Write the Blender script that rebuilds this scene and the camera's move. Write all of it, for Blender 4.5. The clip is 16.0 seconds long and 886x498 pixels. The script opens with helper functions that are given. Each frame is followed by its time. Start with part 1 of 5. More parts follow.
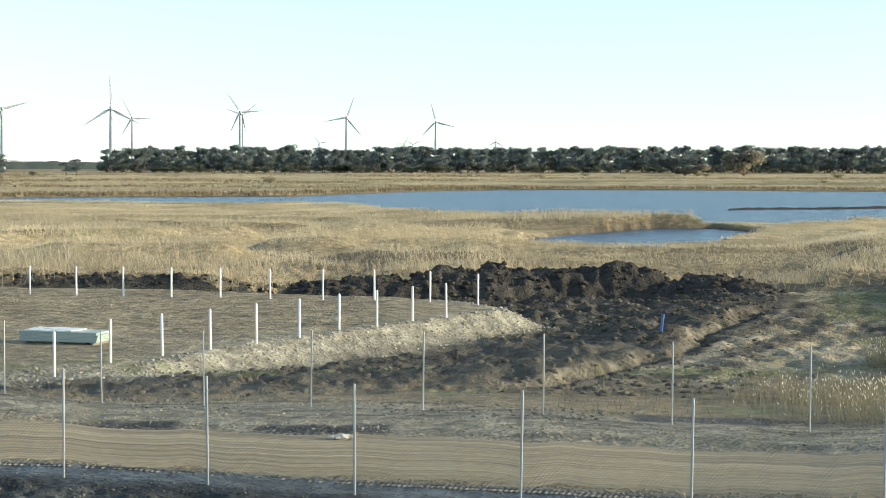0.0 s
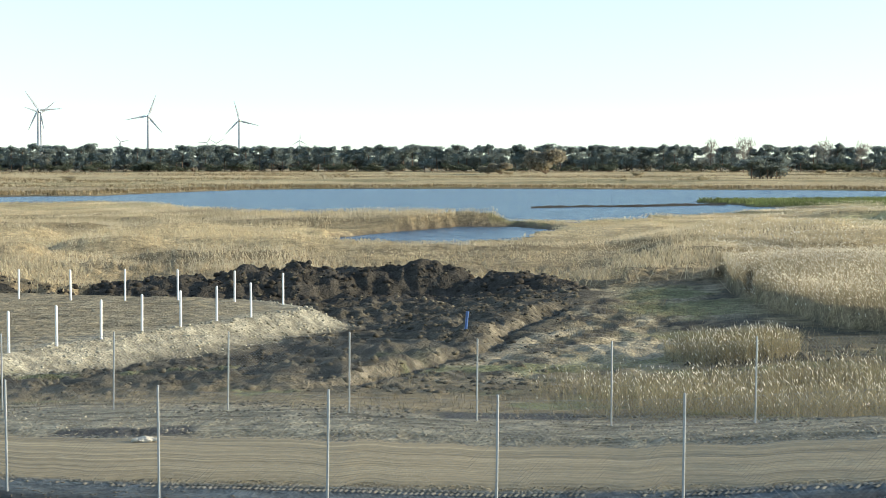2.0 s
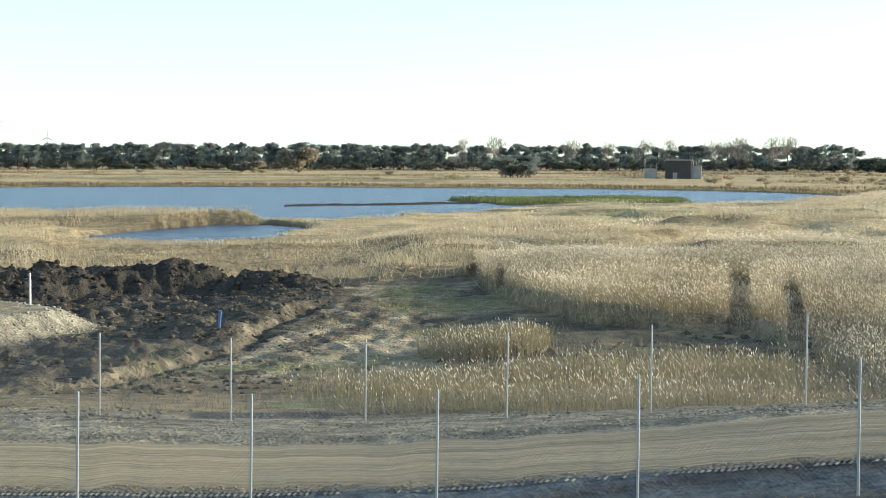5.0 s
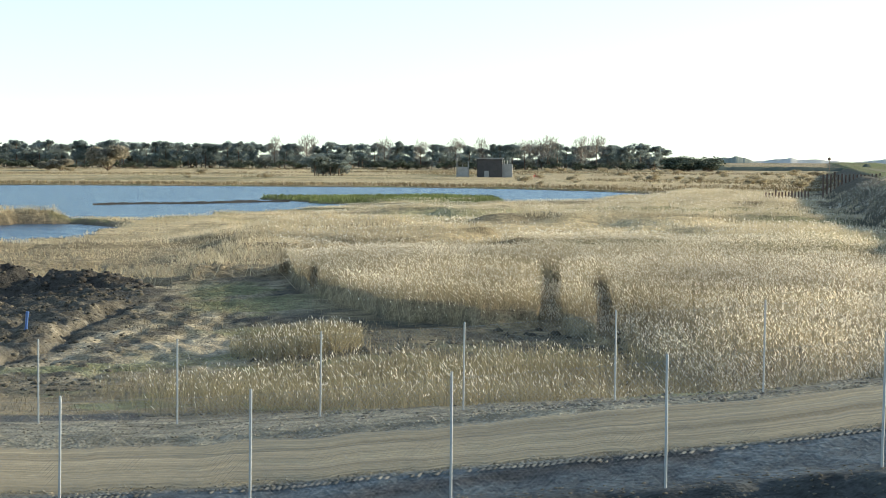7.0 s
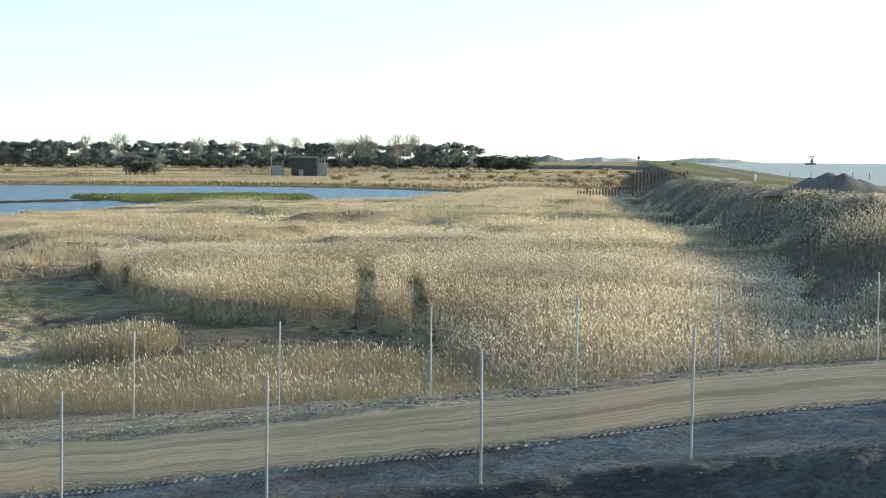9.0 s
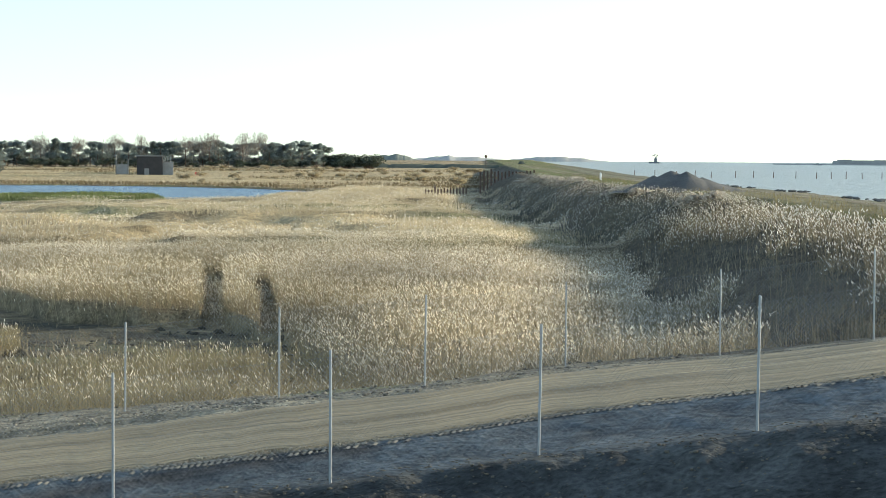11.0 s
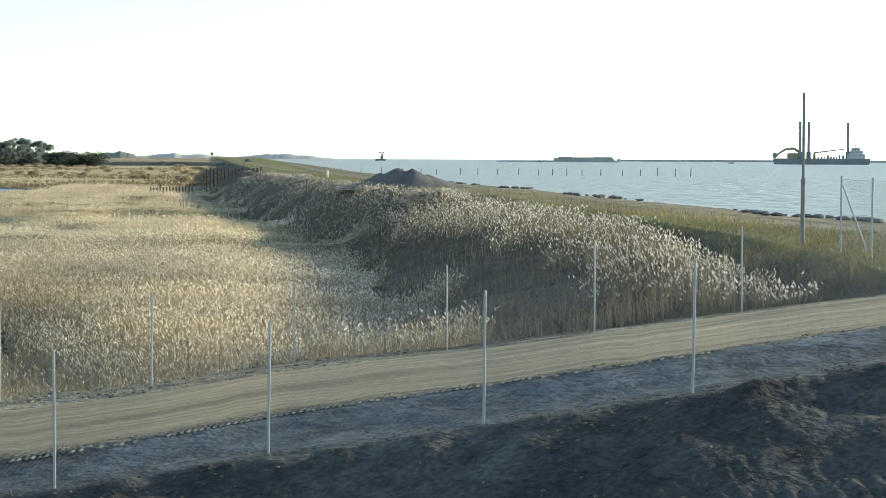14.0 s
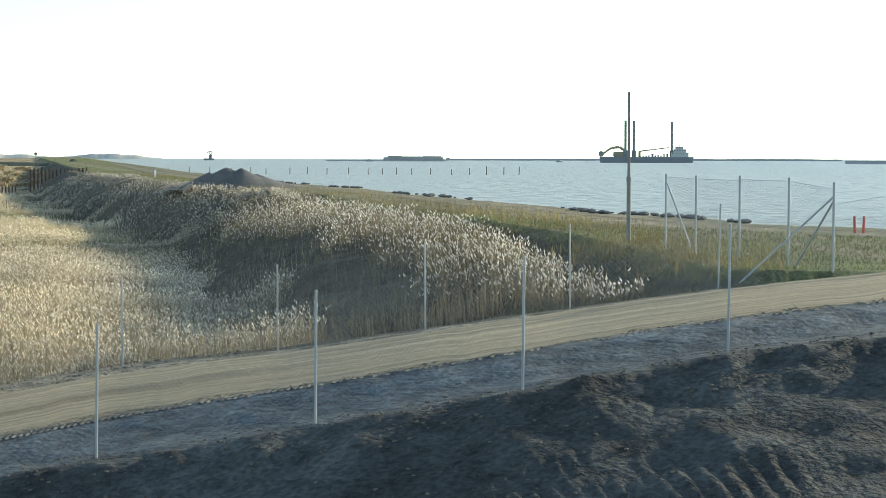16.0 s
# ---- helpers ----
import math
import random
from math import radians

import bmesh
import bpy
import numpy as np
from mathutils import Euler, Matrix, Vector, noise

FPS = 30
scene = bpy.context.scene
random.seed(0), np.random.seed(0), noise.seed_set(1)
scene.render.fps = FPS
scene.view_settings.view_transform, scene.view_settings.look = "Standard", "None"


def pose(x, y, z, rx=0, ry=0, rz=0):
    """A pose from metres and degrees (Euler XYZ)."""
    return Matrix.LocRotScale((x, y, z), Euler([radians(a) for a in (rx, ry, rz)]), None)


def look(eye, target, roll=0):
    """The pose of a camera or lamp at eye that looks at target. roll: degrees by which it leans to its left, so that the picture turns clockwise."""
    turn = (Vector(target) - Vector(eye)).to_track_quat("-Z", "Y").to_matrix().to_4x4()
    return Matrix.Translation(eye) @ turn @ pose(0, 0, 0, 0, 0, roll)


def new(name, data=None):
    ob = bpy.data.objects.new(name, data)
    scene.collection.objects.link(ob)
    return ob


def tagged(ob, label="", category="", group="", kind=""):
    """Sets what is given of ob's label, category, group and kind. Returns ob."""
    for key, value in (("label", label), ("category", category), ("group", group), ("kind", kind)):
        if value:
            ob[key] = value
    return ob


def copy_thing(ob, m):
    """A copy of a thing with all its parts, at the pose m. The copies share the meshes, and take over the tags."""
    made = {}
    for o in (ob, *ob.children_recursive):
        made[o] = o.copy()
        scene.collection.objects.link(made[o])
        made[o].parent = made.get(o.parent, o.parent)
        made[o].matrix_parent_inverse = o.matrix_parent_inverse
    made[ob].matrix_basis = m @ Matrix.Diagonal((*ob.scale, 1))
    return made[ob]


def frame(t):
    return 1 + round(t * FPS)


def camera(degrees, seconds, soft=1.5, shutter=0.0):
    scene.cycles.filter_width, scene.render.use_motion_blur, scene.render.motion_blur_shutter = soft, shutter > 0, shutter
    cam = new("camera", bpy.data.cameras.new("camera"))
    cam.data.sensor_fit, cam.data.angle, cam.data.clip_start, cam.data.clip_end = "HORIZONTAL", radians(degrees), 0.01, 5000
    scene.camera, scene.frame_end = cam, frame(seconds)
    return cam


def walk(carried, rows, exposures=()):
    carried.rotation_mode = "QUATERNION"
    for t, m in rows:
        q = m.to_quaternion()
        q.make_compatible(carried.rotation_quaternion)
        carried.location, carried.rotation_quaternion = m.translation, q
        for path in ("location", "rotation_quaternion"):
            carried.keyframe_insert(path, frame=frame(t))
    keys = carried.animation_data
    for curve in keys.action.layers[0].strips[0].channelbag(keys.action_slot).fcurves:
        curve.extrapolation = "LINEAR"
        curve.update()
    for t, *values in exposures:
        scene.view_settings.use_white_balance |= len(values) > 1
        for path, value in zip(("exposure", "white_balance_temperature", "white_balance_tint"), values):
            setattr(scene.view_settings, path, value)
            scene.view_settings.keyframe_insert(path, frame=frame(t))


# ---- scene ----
# A marsh behind a dike road, seen by a camera that pans from a raised stand.
EYE = (0.0, 0.0, 6.0)
PAN = [(0, 0.000, -2.881, 0.041), (0.5, 1.177, -2.865, -0.098), (1, 2.486, -2.870, -0.079), (1.5, 4.268, -2.885, -0.075),
       (2, 6.485, -2.922, -0.003), (2.5, 8.482, -2.934, -0.009), (3, 10.079, -2.941, 0.022), (5.5, 16.035, -2.976, 0.218),
       (6, 17.645, -2.991, 0.203), (6.5, 19.248, -2.995, 0.239), (7, 20.894, -2.991, 0.313), (7.5, 22.626, -3.006, 0.283),
       (8, 24.373, -3.000, 0.371), (8.5, 25.726, -2.995, 0.408), (9, 27.046, -3.004, 0.350), (11.5, 33.432, -3.028, 0.345),
       (12, 34.827, -3.044, 0.337), (12.5, 36.258, -3.045, 0.326), (13, 38.059, -3.056, 0.330), (13.5, 39.567, -3.066, 0.314),
       (14, 41.141, -3.058, 0.268), (14.5, 42.495, -3.054, 0.159), (15, 43.936, -3.055, 0.256), (15.5, 45.400, -3.066, 0.299),
       (16, 46.783, -3.066, 0.119)]


def aim(az, pitch, roll):
    a, p = radians(az), radians(pitch)
    way = Vector((math.sin(a) * math.cos(p), math.cos(a) * math.cos(p), math.sin(p)))
    return look(EYE, Vector(EYE) + 100 * way, roll)


cam = camera(28.84, 16.0, soft=0.7)
walk(cam, [(t, aim(a, p, r)) for t, a, p, r in PAN],
     exposures=[(0.0, 0.46, 6450, 7), (3.0, 0.54, 6450, 8), (6.0, 0.57, 6450, 8), (9.0, 0.49, 6450, 8), (12.0, 0.49, 6450, 7), (16.0, 0.5, 6450, 5)])

# ---- light ----
SUN_AZ, SUN_EL = 97.0, 13.5
world = bpy.data.worlds.new("sky")
scene.world = world
world.use_nodes = True
wn = world.node_tree
sky = wn.nodes.new("ShaderNodeTexSky")
sky.sky_type = "NISHITA"
sky.sun_disc = False
sky.sun_elevation, sky.sun_rotation = radians(SUN_EL), radians(SUN_AZ)
sky.air_density, sky.dust_density, sky.ozone_density = 0.85, 0.1, 4.0
thin = wn.nodes.new("ShaderNodeHueSaturation")  # thin high cloud pales the blue
thin.inputs["Saturation"].default_value, thin.inputs["Value"].default_value = 0.66, 1.5
wn.links.new(sky.outputs[0], thin.inputs["Color"])
cyan = wn.nodes.new("ShaderNodeMix")
cyan.data_type, cyan.blend_type = "RGBA", "MULTIPLY"
cyan.inputs[0].default_value, cyan.inputs[7].default_value = 1.0, (0.93, 1.0, 0.95, 1)
wn.links.new(thin.outputs[0], cyan.inputs[6])
wn.links.new(cyan.outputs[2], wn.nodes["Background"].inputs[0])
wn.nodes["Background"].inputs[1].default_value = 0.15
sun = new("sun", bpy.data.lights.new("sun", "SUN"))
sun.data.energy, sun.data.angle, sun.data.color = 5.4, radians(0.6), (1.0, 0.88, 0.66)
sa, se = radians(SUN_AZ), radians(SUN_EL)
sun.matrix_world = look((0, 0, 0), (-math.sin(sa) * math.cos(se), -math.cos(sa) * math.cos(se), -math.sin(se)))

# ---- numeric noise ----
_perm = np.random.RandomState(7).permutation(4096)
_rnd = np.random.RandomState(8).rand(4096)


def vnoise(x, y, seed=0):
    """Smooth value noise, 0 to 1, on arrays."""
    xi, yi = np.floor(x).astype(np.int64), np.floor(y).astype(np.int64)
    fx, fy = x - xi, y - yi
    fx, fy = fx * fx * (3 - 2 * fx), fy * fy * (3 - 2 * fy)

    def h(a, b):
        return _rnd[_perm[(_perm[(a + seed * 131) % 4096] + b) % 4096]]
    return (h(xi, yi) * (1 - fx) + h(xi + 1, yi) * fx) * (1 - fy) + (h(xi, yi + 1) * (1 - fx) + h(xi + 1, yi + 1) * fx) * fy


def fbm(x, y, size, octaves=4, seed=0):
    total, amp, norm = 0.0, 1.0, 0.0
    for k in range(octaves):
        f = 2 ** k / size
        total = total + amp * vnoise(x * f, y * f, seed + k)
        norm, amp = norm + amp, amp * 0.55
    return total / norm


def ridged(x, y, size, octaves=3, seed=0):
    """Sharp-crested noise, 0 to 1, for torn clods."""
    return 1 - np.abs(2 * fbm(x, y, size, octaves, seed) - 1) * 2.2


def sstep(a, b, v):
    t = np.clip((v - a) / (b - a), 0, 1)
    return t * t * (3 - 2 * t)


# ---- the plan: fences by azimuth, distance and height of foot ----
NEAR_AZ = [-24, -17.2, -12.5, -7.82, -2.95, 2.6, 8.27, 14.48, 21.2, 28.36, 35.33, 42.53, 49.45, 56.22, 62.7, 68.5]
NEAR_R = [35, 33.8, 32.8, 32.0, 30.9, 29.9, 28.8, 27.6, 26.7, 26.2, 26.4, 26.1, 26.2, 27.4, 29, 31]
NEAR_Z = [0.15, 0.12, 0.11, 0.01, -0.02, -0.01, 0.04, 0.27, 0.65, 1.03, 1.43, 1.94, 2.46, 2.92, 3.2, 3.3]
FAR_AZ = [-24, -17.4, -14.35, -11.26, -7.94, -4.41, -0.67, 3.35, 7.62, 12.1, 16.82, 21.6, 26.65, 31.5, 36.2, 41.28, 46.2, 51.02, 55.88, 62, 68]
FAR_R = [50, 48.5, 47.5, 46.9, 45.3, 43.7, 43.0, 41.4, 40.6, 39.8, 38.8, 38.1, 36.6, 36.3, 39.3, 39.5, 38.2, 39.9, 40.0, 42, 45]
FAR_Z = [-0.3, -0.3, -0.27, -0.53, -0.44, -0.30, -0.27, -0.16, -0.24, -0.19, 0.08, 0.35, 0.79, 1.08, 1.16, 1.49, 2.07, 2.42, 2.90, 3.3, 3.4]
# dike: crest edge on the field side, crest edge on the sea side
CREST_IN = [(10, -40), (22, -8), (29, 12), (36, 25), (45, 35.5), (53, 47), (66, 66), (83, 90), (112, 142), (170, 240), (262, 380), (420, 620)]
CREST_OUT = [(70, -40), (64, 10), (63, 41), (72, 57), (92, 88), (129, 146), (195, 245), (300, 395), (470, 640)]
WATER = -1.0
LAKE_AZ = [-30, -16, -13, -5, -2, 0, 2, 5, 8, 9.4, 11, 14.4, 17, 20, 23, 25.6, 27.5, 28.3, 28.6]
LAKE_NEAR = [305, 300, 300, 285, 235, 205, 197, 195, 195, 194, 192, 210, 246, 284, 268, 275, 310, 340, 400]
LAKE_FAR = [320, 330, 345, 350, 390, 420, 432, 436, 436, 436, 432, 426, 424, 418, 405, 385, 362, 350, 380]
POND_AZ = [2.6, 3.2, 5, 7, 9, 10.3, 10.6]
POND_NEAR = [155, 145, 134, 133, 147, 168, 172]
POND_FAR = [154, 158, 170, 183, 182, 174, 171]


def polar(x, y):
    return np.degrees(np.arctan2(x, y)), np.hypot(x, y)


def signed_distance(x, y, line):
    """Distance to a polyline, positive on its right side."""
    best = np.full(np.shape(x), 1e9)
    sign = np.ones(np.shape(x))
    for (ax, ay), (bx, by) in zip(line, line[1:]):
        dx, dy = bx - ax, by - ay
        t = np.clip(((x - ax) * dx + (y - ay) * dy) / (dx * dx + dy * dy), 0, 1)
        d = np.hypot(x - ax - t * dx, y - ay - t * dy)
        s = np.where((x - ax) * dy - (y - ay) * dx > 0, 1.0, -1.0)
        sign = np.where(d < best, s, sign)
        best = np.minimum(best, d)
    return best * sign


def inside(x, y, poly):
    hit = np.zeros(np.shape(x), bool)
    for (ax, ay), (bx, by) in zip(poly, poly[1:] + poly[:1]):
        cross = ((ay > y) != (by > y)) & (x < (bx - ax) * (y - ay) / (by - ay + 1e-12) + ax)
        hit ^= cross
    return hit


def poly_distance(x, y, poly):
    """Distance to a closed outline, negative inside."""
    d = np.abs(signed_distance(x, y, poly + poly[:1]))
    return np.where(inside(x, y, poly), -d, d)


PLATFORM = [(-60, 40), (-14.6, 55.5), (-10.2, 57.8), (-7.0, 65.0), (-2.6, 71.0), (0.8, 76.5), (3.0, 80.0), (1.0, 83.5), (-4, 86.5), (-14, 92), (-60, 100)]
RIDGE_X = [-26, -19, -14, -11.5, -9, -5.2, -2.7, 2.7, 5.6, 8.1, 9.7, 11.6, 12.9, 13.8, 16, 17.2, 19.0]
RIDGE_H = [0.6, 0.8, 0.6, 0.4, 0.6, 1.25, 1.4, 1.65, 1.6, 1.6, 1.95, 1.55, 1.0, 1.35, 0.9, 0.4, 0.0]
RIDGE_Y = [97, 95.5, 95, 95, 95, 95, 95, 96, 97, 97.5, 97.5, 97, 96, 95.5, 94, 93, 91]
TRENCH = [(1.6, 52.5), (5.0, 57.5), (8.5, 63.5), (10.2, 69), (12.5, 76), (15.2, 83), (17.6, 89)]


def trench_side(x, y):
    """Distance to the trench's crumbling edge, positive on the scraped side."""
    return signed_distance(x, y, TRENCH) + (fbm(x, y, 1.5, 4, 56) - 0.5) * 1.3


def heap_height(x, y):
    """The long ridge of dug peat behind the yard, with a flatter apron in front."""
    h = np.interp(x, RIDGE_X, RIDGE_H, left=0.5, right=0.0) * (0.72 + 0.56 * fbm(x, y, 3.2, 3, 57))
    v = y - np.interp(x, RIDGE_X, RIDGE_Y)
    wide = np.interp(x, [-15, -5, 5], [2.2, 4.0, 5.5])
    body = np.where(v > 0, 1 - sstep(0.2, 3.2, v), 1 - sstep(0.2, 1.0, -v / wide))
    apron = np.where(v > 0, 0, 1 - sstep(0.0, 1.0, -v / 15)) * np.interp(x, [-8, 0], [0, 0.35])
    return np.maximum(h * body, apron * h) * (y > 70) * (y < 110)


def lake_depth(x, y):
    """1 well inside open water, 0 on land."""
    az, r = polar(x, y)
    wob = (fbm(x, y, 14, 3, 31) - 0.5) * 14
    a = np.interp(az, LAKE_AZ, LAKE_NEAR, left=9e3, right=9e3)
    b = np.interp(az, LAKE_AZ, LAKE_FAR)
    lake = np.minimum(r - a - wob, b + wob * 0.6 - r)
    a = np.interp(az, POND_AZ, POND_NEAR, left=9e3, right=9e3)
    b = np.interp(az, POND_AZ, POND_FAR)
    pond = np.minimum(r - a, b - r) - wob * 0.2
    spit = 1 - np.hypot((az - 19.4) / 4.4, (r - 290 - 5 * np.sin(az)) / 24)
    lake = np.minimum(lake, -(spit * 24 + wob * 1.1))
    return np.maximum(lake, pond)


# share of the way between the fences at which the road ends on either side
LO_AZ, LO_S = [-24, 0, 20, 36, 68], [0.12, 0.13, 0.2, 0.24, 0.26]
HI_AZ, HI_S = [-24, 0, 20, 30, 40, 68], [0.55, 0.58, 0.66, 0.84, 0.88, 0.9]
# reed beds: near edge by azimuth
REED_AZ = [-30, -16, -9, -6, -4, 0, 5, 10.7, 11.1, 11.9, 14.4, 15.8, 16.0, 16.9, 19.1, 22, 24.2, 25.7, 26.8, 28.5, 30.5, 32.5, 34.5, 38]
REED_R = [100, 98, 97, 92, 97, 102, 103, 102, 95, 96, 101, 104, 89, 83, 71, 68, 68, 63, 61, 53, 46, 42, 40, 41]


def reed_cover(x, y):
    """Which share of the ground is reed, and how tall it stands."""
    az, r = polar(x, y)
    wob = (fbm(x, y, 4, 3, 51) - 0.5) * 3
    rf = np.interp(az, FAR_AZ, FAR_R)
    di = signed_distance(x, y, CREST_IN)
    edge_r = np.maximum(np.interp(az, REED_AZ, REED_R, right=41), rf + 1.2)
    bed = sstep(-0.5, 0.7, r - edge_r + wob * 0.5) * sstep(420, 330, r) * (di < -2.2 + wob * 0.5)
    bed = bed * (lake_depth(x, y) < -2)
    track = (np.abs(az - 24.5) < 0.38) | ((np.abs(az - 26.3 + 0.014 * (r - 68)) < 0.32) & (r < 84))
    track = (track & (r < 90 + wob)) | ((np.abs(az - 16.62) < 0.14) & (r < 97))
    bed = bed * (r < np.interp(az, LAKE_AZ, LAKE_NEAR, left=300, right=420) + 5)
    bed = np.where((di > -16) & (az > 53.5 + 0.3 * wob), 0, bed)
    near_lake = np.interp(az, LAKE_AZ, LAKE_NEAR, left=300, right=400)
    low = 0.2 + 1.15 * sstep(0.44, 0.55, fbm(x * 0.55, y, 11, 3, 52)) + 0.3 * fbm(x, y, 3, 2, 50)
    low = low + (low * 0.55 - low) * sstep(-80, -50, r - near_lake)
    low = low + (low * 0.5 - low) * sstep(13, 14.5, az) * sstep(23, 21, az) * sstep(-60, -30, r - near_lake)
    low = low + (low * 0.5 + 0.05 - low) * sstep(1, 3, az) * sstep(14.5, 11, az) * sstep(97, 108, r)
    low = low + (np.minimum(low, 0.4) - low) * sstep(-2, -6, az) * sstep(-130, -95, r - near_lake)
    low = np.maximum(low, np.interp(az + 0.3 * wob, [-9, -4, 1, 4, 8.2, 8.9], [0.0, 0.7, 1.2, 1.5, 1.5, 0.0]) * sstep(171, 176, r + wob))
    tall = sstep(15.5, 16.1 + 0.12 * np.clip(r - 88, 0, 60), az) * sstep(135, 100, r + 3 * wob)
    high = low + (1.2 + 0.6 * fbm(x, y, 12, 3, 52) - low) * tall
    high = high * (1 - 0.5 * sstep(25.2, 27.2, az) * sstep(14, 0, r - edge_r) * (di < -14))
    high = np.where(track, 0.5, high)
    steep = np.clip(3.7 - 0.25 * np.clip(az - 48, 0, 9) - (3.3 + 0.38 * di), 0.5, 1.9)
    high = np.where(di > -20, high * (1 - 0.35 * sstep(-20, -13, di)), high)
    high = high + (steep - high) * sstep(-11, -7, di)
    tuss = 1 - np.hypot((az - 16.1) / 2.5, (r - 60.5) / 3.2)
    sparse = sstep(0, 0.5, np.minimum(az - 8.8, 34.5 - az) * 0.5) * sstep(0, 2, r - rf - 1.0) * sstep(0, 3, 53 + 0.25 * (az - 9) - r + wob) * sstep(8, 17, az + wob * 2) * (0.3 + 0.9 * sstep(0.36, 0.58, fbm(x, y, 3.5, 3, 49)))
    high = np.where(bed > 0.3, high, np.where(tuss > 0.05, 1.0, 0.9))
    cover = np.maximum(bed, np.maximum(sstep(0.0, 0.25, tuss), 0.5 * sparse))
    return cover, high, bed


def ground_z(x, y, rough=True):
    x, y = np.asarray(x, float), np.asarray(y, float)
    az, r = polar(x, y)
    rn, zn = np.interp(az, NEAR_AZ, NEAR_R), np.interp(az, NEAR_AZ, NEAR_Z)
    rf, zf = np.interp(az, FAR_AZ, FAR_R), np.interp(az, FAR_AZ, FAR_Z)
    s = (r - rn) / (rf - rn)
    field = -0.7 + (fbm(x, y, 25, 3, 3) - 0.5) * 0.3 + 0.9 * sstep(420, 900, r)
    # cut bank that falls from the near fence towards the stand
    fall = np.interp(az, [-20, 5, 25, 45, 70], [0.10, 0.12, 0.17, 0.225, 0.28])
    bank = np.maximum(zn - fall * np.clip(rn - 0.6 - r, 0, 99), -2.0)
    between = zn + (zf - zn) * np.clip(s, 0, 1) + np.interp(az, [-10, 20, 40], [0.10, 0.2, 0.28]) * sstep(0.02, 0.22, s) * sstep(1.0, 0.7, s)
    out = r - rf
    skirt = zf - 0.02 * out - np.interp(az, [-20, 14, 30, 70], [0.03, 0.05, 0.30, 0.34]) * np.clip(out - 1.5, 0, 99)
    z = np.where(s < 0, bank, np.where(s < 1, between, np.maximum(skirt, field)))
    beyond = s >= 1
    # pit with platform, heaps and trench on the left
    pit = sstep(17.5, 13.5, az) * sstep(46, 56, r) * sstep(125, 100, r)
    td = trench_side(x, y)
    yard = -0.95 - 0.75 * sstep(54, 66, r) * sstep(-15, -6, x) * sstep(-1.0, -9.0, td)
    z = np.where(beyond, z * (1 - pit) + yard * pit, z)
    pd = poly_distance(x, y, PLATFORM)
    z = np.where(beyond & (r > 48), np.maximum(z, -0.8 - 0.55 * np.clip(pd, 0, 9) + 0 * z), z)
    hz = heap_height(x, y)
    z = np.where(beyond, z + hz, z)
    along = sstep(51, 55, y) * sstep(86, 78, y)
    z = np.where(beyond, z + along * (0.30 * sstep(-5, -0.8, td) * sstep(0.15, -0.3, td) * (2.6 * fbm(x, y, 1.2, 4, 58) - 0.7) - 0.30 * np.exp(-((td - 0.35) / 0.4) ** 2)), z)
    # dike
    di, do = signed_distance(x, y, CREST_IN), signed_distance(x, y, CREST_OUT)
    top = 3.3 + (fbm(x, y, 18, 3, 5) - 0.5) * 0.35
    dike = np.where(di > 0, np.where(do > 0, 3.0 - 0.45 * do, top - 0.012 * np.clip(di, 0, 40)), top + 0.38 * di)
    z = np.where(beyond, np.where(di > 0, dike, np.maximum(z, dike)), z)
    ld = lake_depth(x, y)
    z = np.where((ld > -3) & (r > 120) & (di < -5), np.minimum(z, WATER + 0.35 - 0.18 * np.clip(ld + 3, 0, 8)), z)
    if rough:
        cov, high, bed = reed_cover(x, y)
        mass = np.clip(high * np.where(r > 110, 0.8, 0.55) - 0.1, 0, 2) + (fbm(x, y, 3, 3, 55) - 0.5) * 0.45
        inward = r - np.interp(az, REED_AZ, REED_R, right=41)
        mass = mass * (1 - sstep(16.3, 14.5, az) * sstep(12, 3, inward))
        z = np.where(beyond & (r > 48), z + sstep(0.4, 1.0, bed) * mass, z)
        soil = beyond * pit
        heapy = np.clip(hz, 0, 1)
        churn = (1 - 0.88 * sstep(3.0, 1.4, pd)) * (1 - 0.5 * sstep(0.3, 2.0, td) * sstep(104, 96, r))
        z = z + soil * churn * (1 - 0.75 * np.exp(-(td / 1.6) ** 2)) * ((fbm(x, y, 2.6, 3, 11) - 0.5) * 0.36 + (ridged(x, y, 1.0, 2, 17) - 0.55) * 0.24 + (fbm(x, y, 0.5, 2, 13) - 0.5) * 0.28)
        z = z + heapy * ((fbm(x, y, 1.4, 4, 12) - 0.5) * 0.8 + (ridged(x, y, 1.0, 2, 10) - 0.55) * 0.18)
        # graded lip where the verge begins
        z = z + 0.09 * sstep(0.0, 0.03, s - np.interp(az, HI_AZ, HI_S) - 0.012) * sstep(1.15, 0.95, s)
        near_bank = sstep(0.0, -0.06, s)
        tread = np.sin(2 * np.pi * (az / 0.75 + r * 1.25 + 1.6 * fbm(x, y, 2, 2, 19))) * sstep(0.42, 0.62, fbm(x, y, 2.0, 3, 18))
        crumb = (fbm(x, y, 0.9, 4, 14) - 0.5) * (0.13 + 0.30 * sstep(-3.5, -0.5, r - rn))
        z = z + near_bank * sstep(9, 15, r) * (0.022 * tread + crumb + (fbm(x, y, 4.5, 2, 16) - 0.5) * 0.08) + (fbm(x, y, 0.9, 3, 15) - 0.5) * 0.06 * (r < 140) * (r > 9) * (1 - 0.9 * sstep(-0.04, 0.0, s - np.interp(az, LO_AZ, LO_S)) * sstep(0.03, 0.0, s - np.interp(az, HI_AZ, HI_S)))
    return z


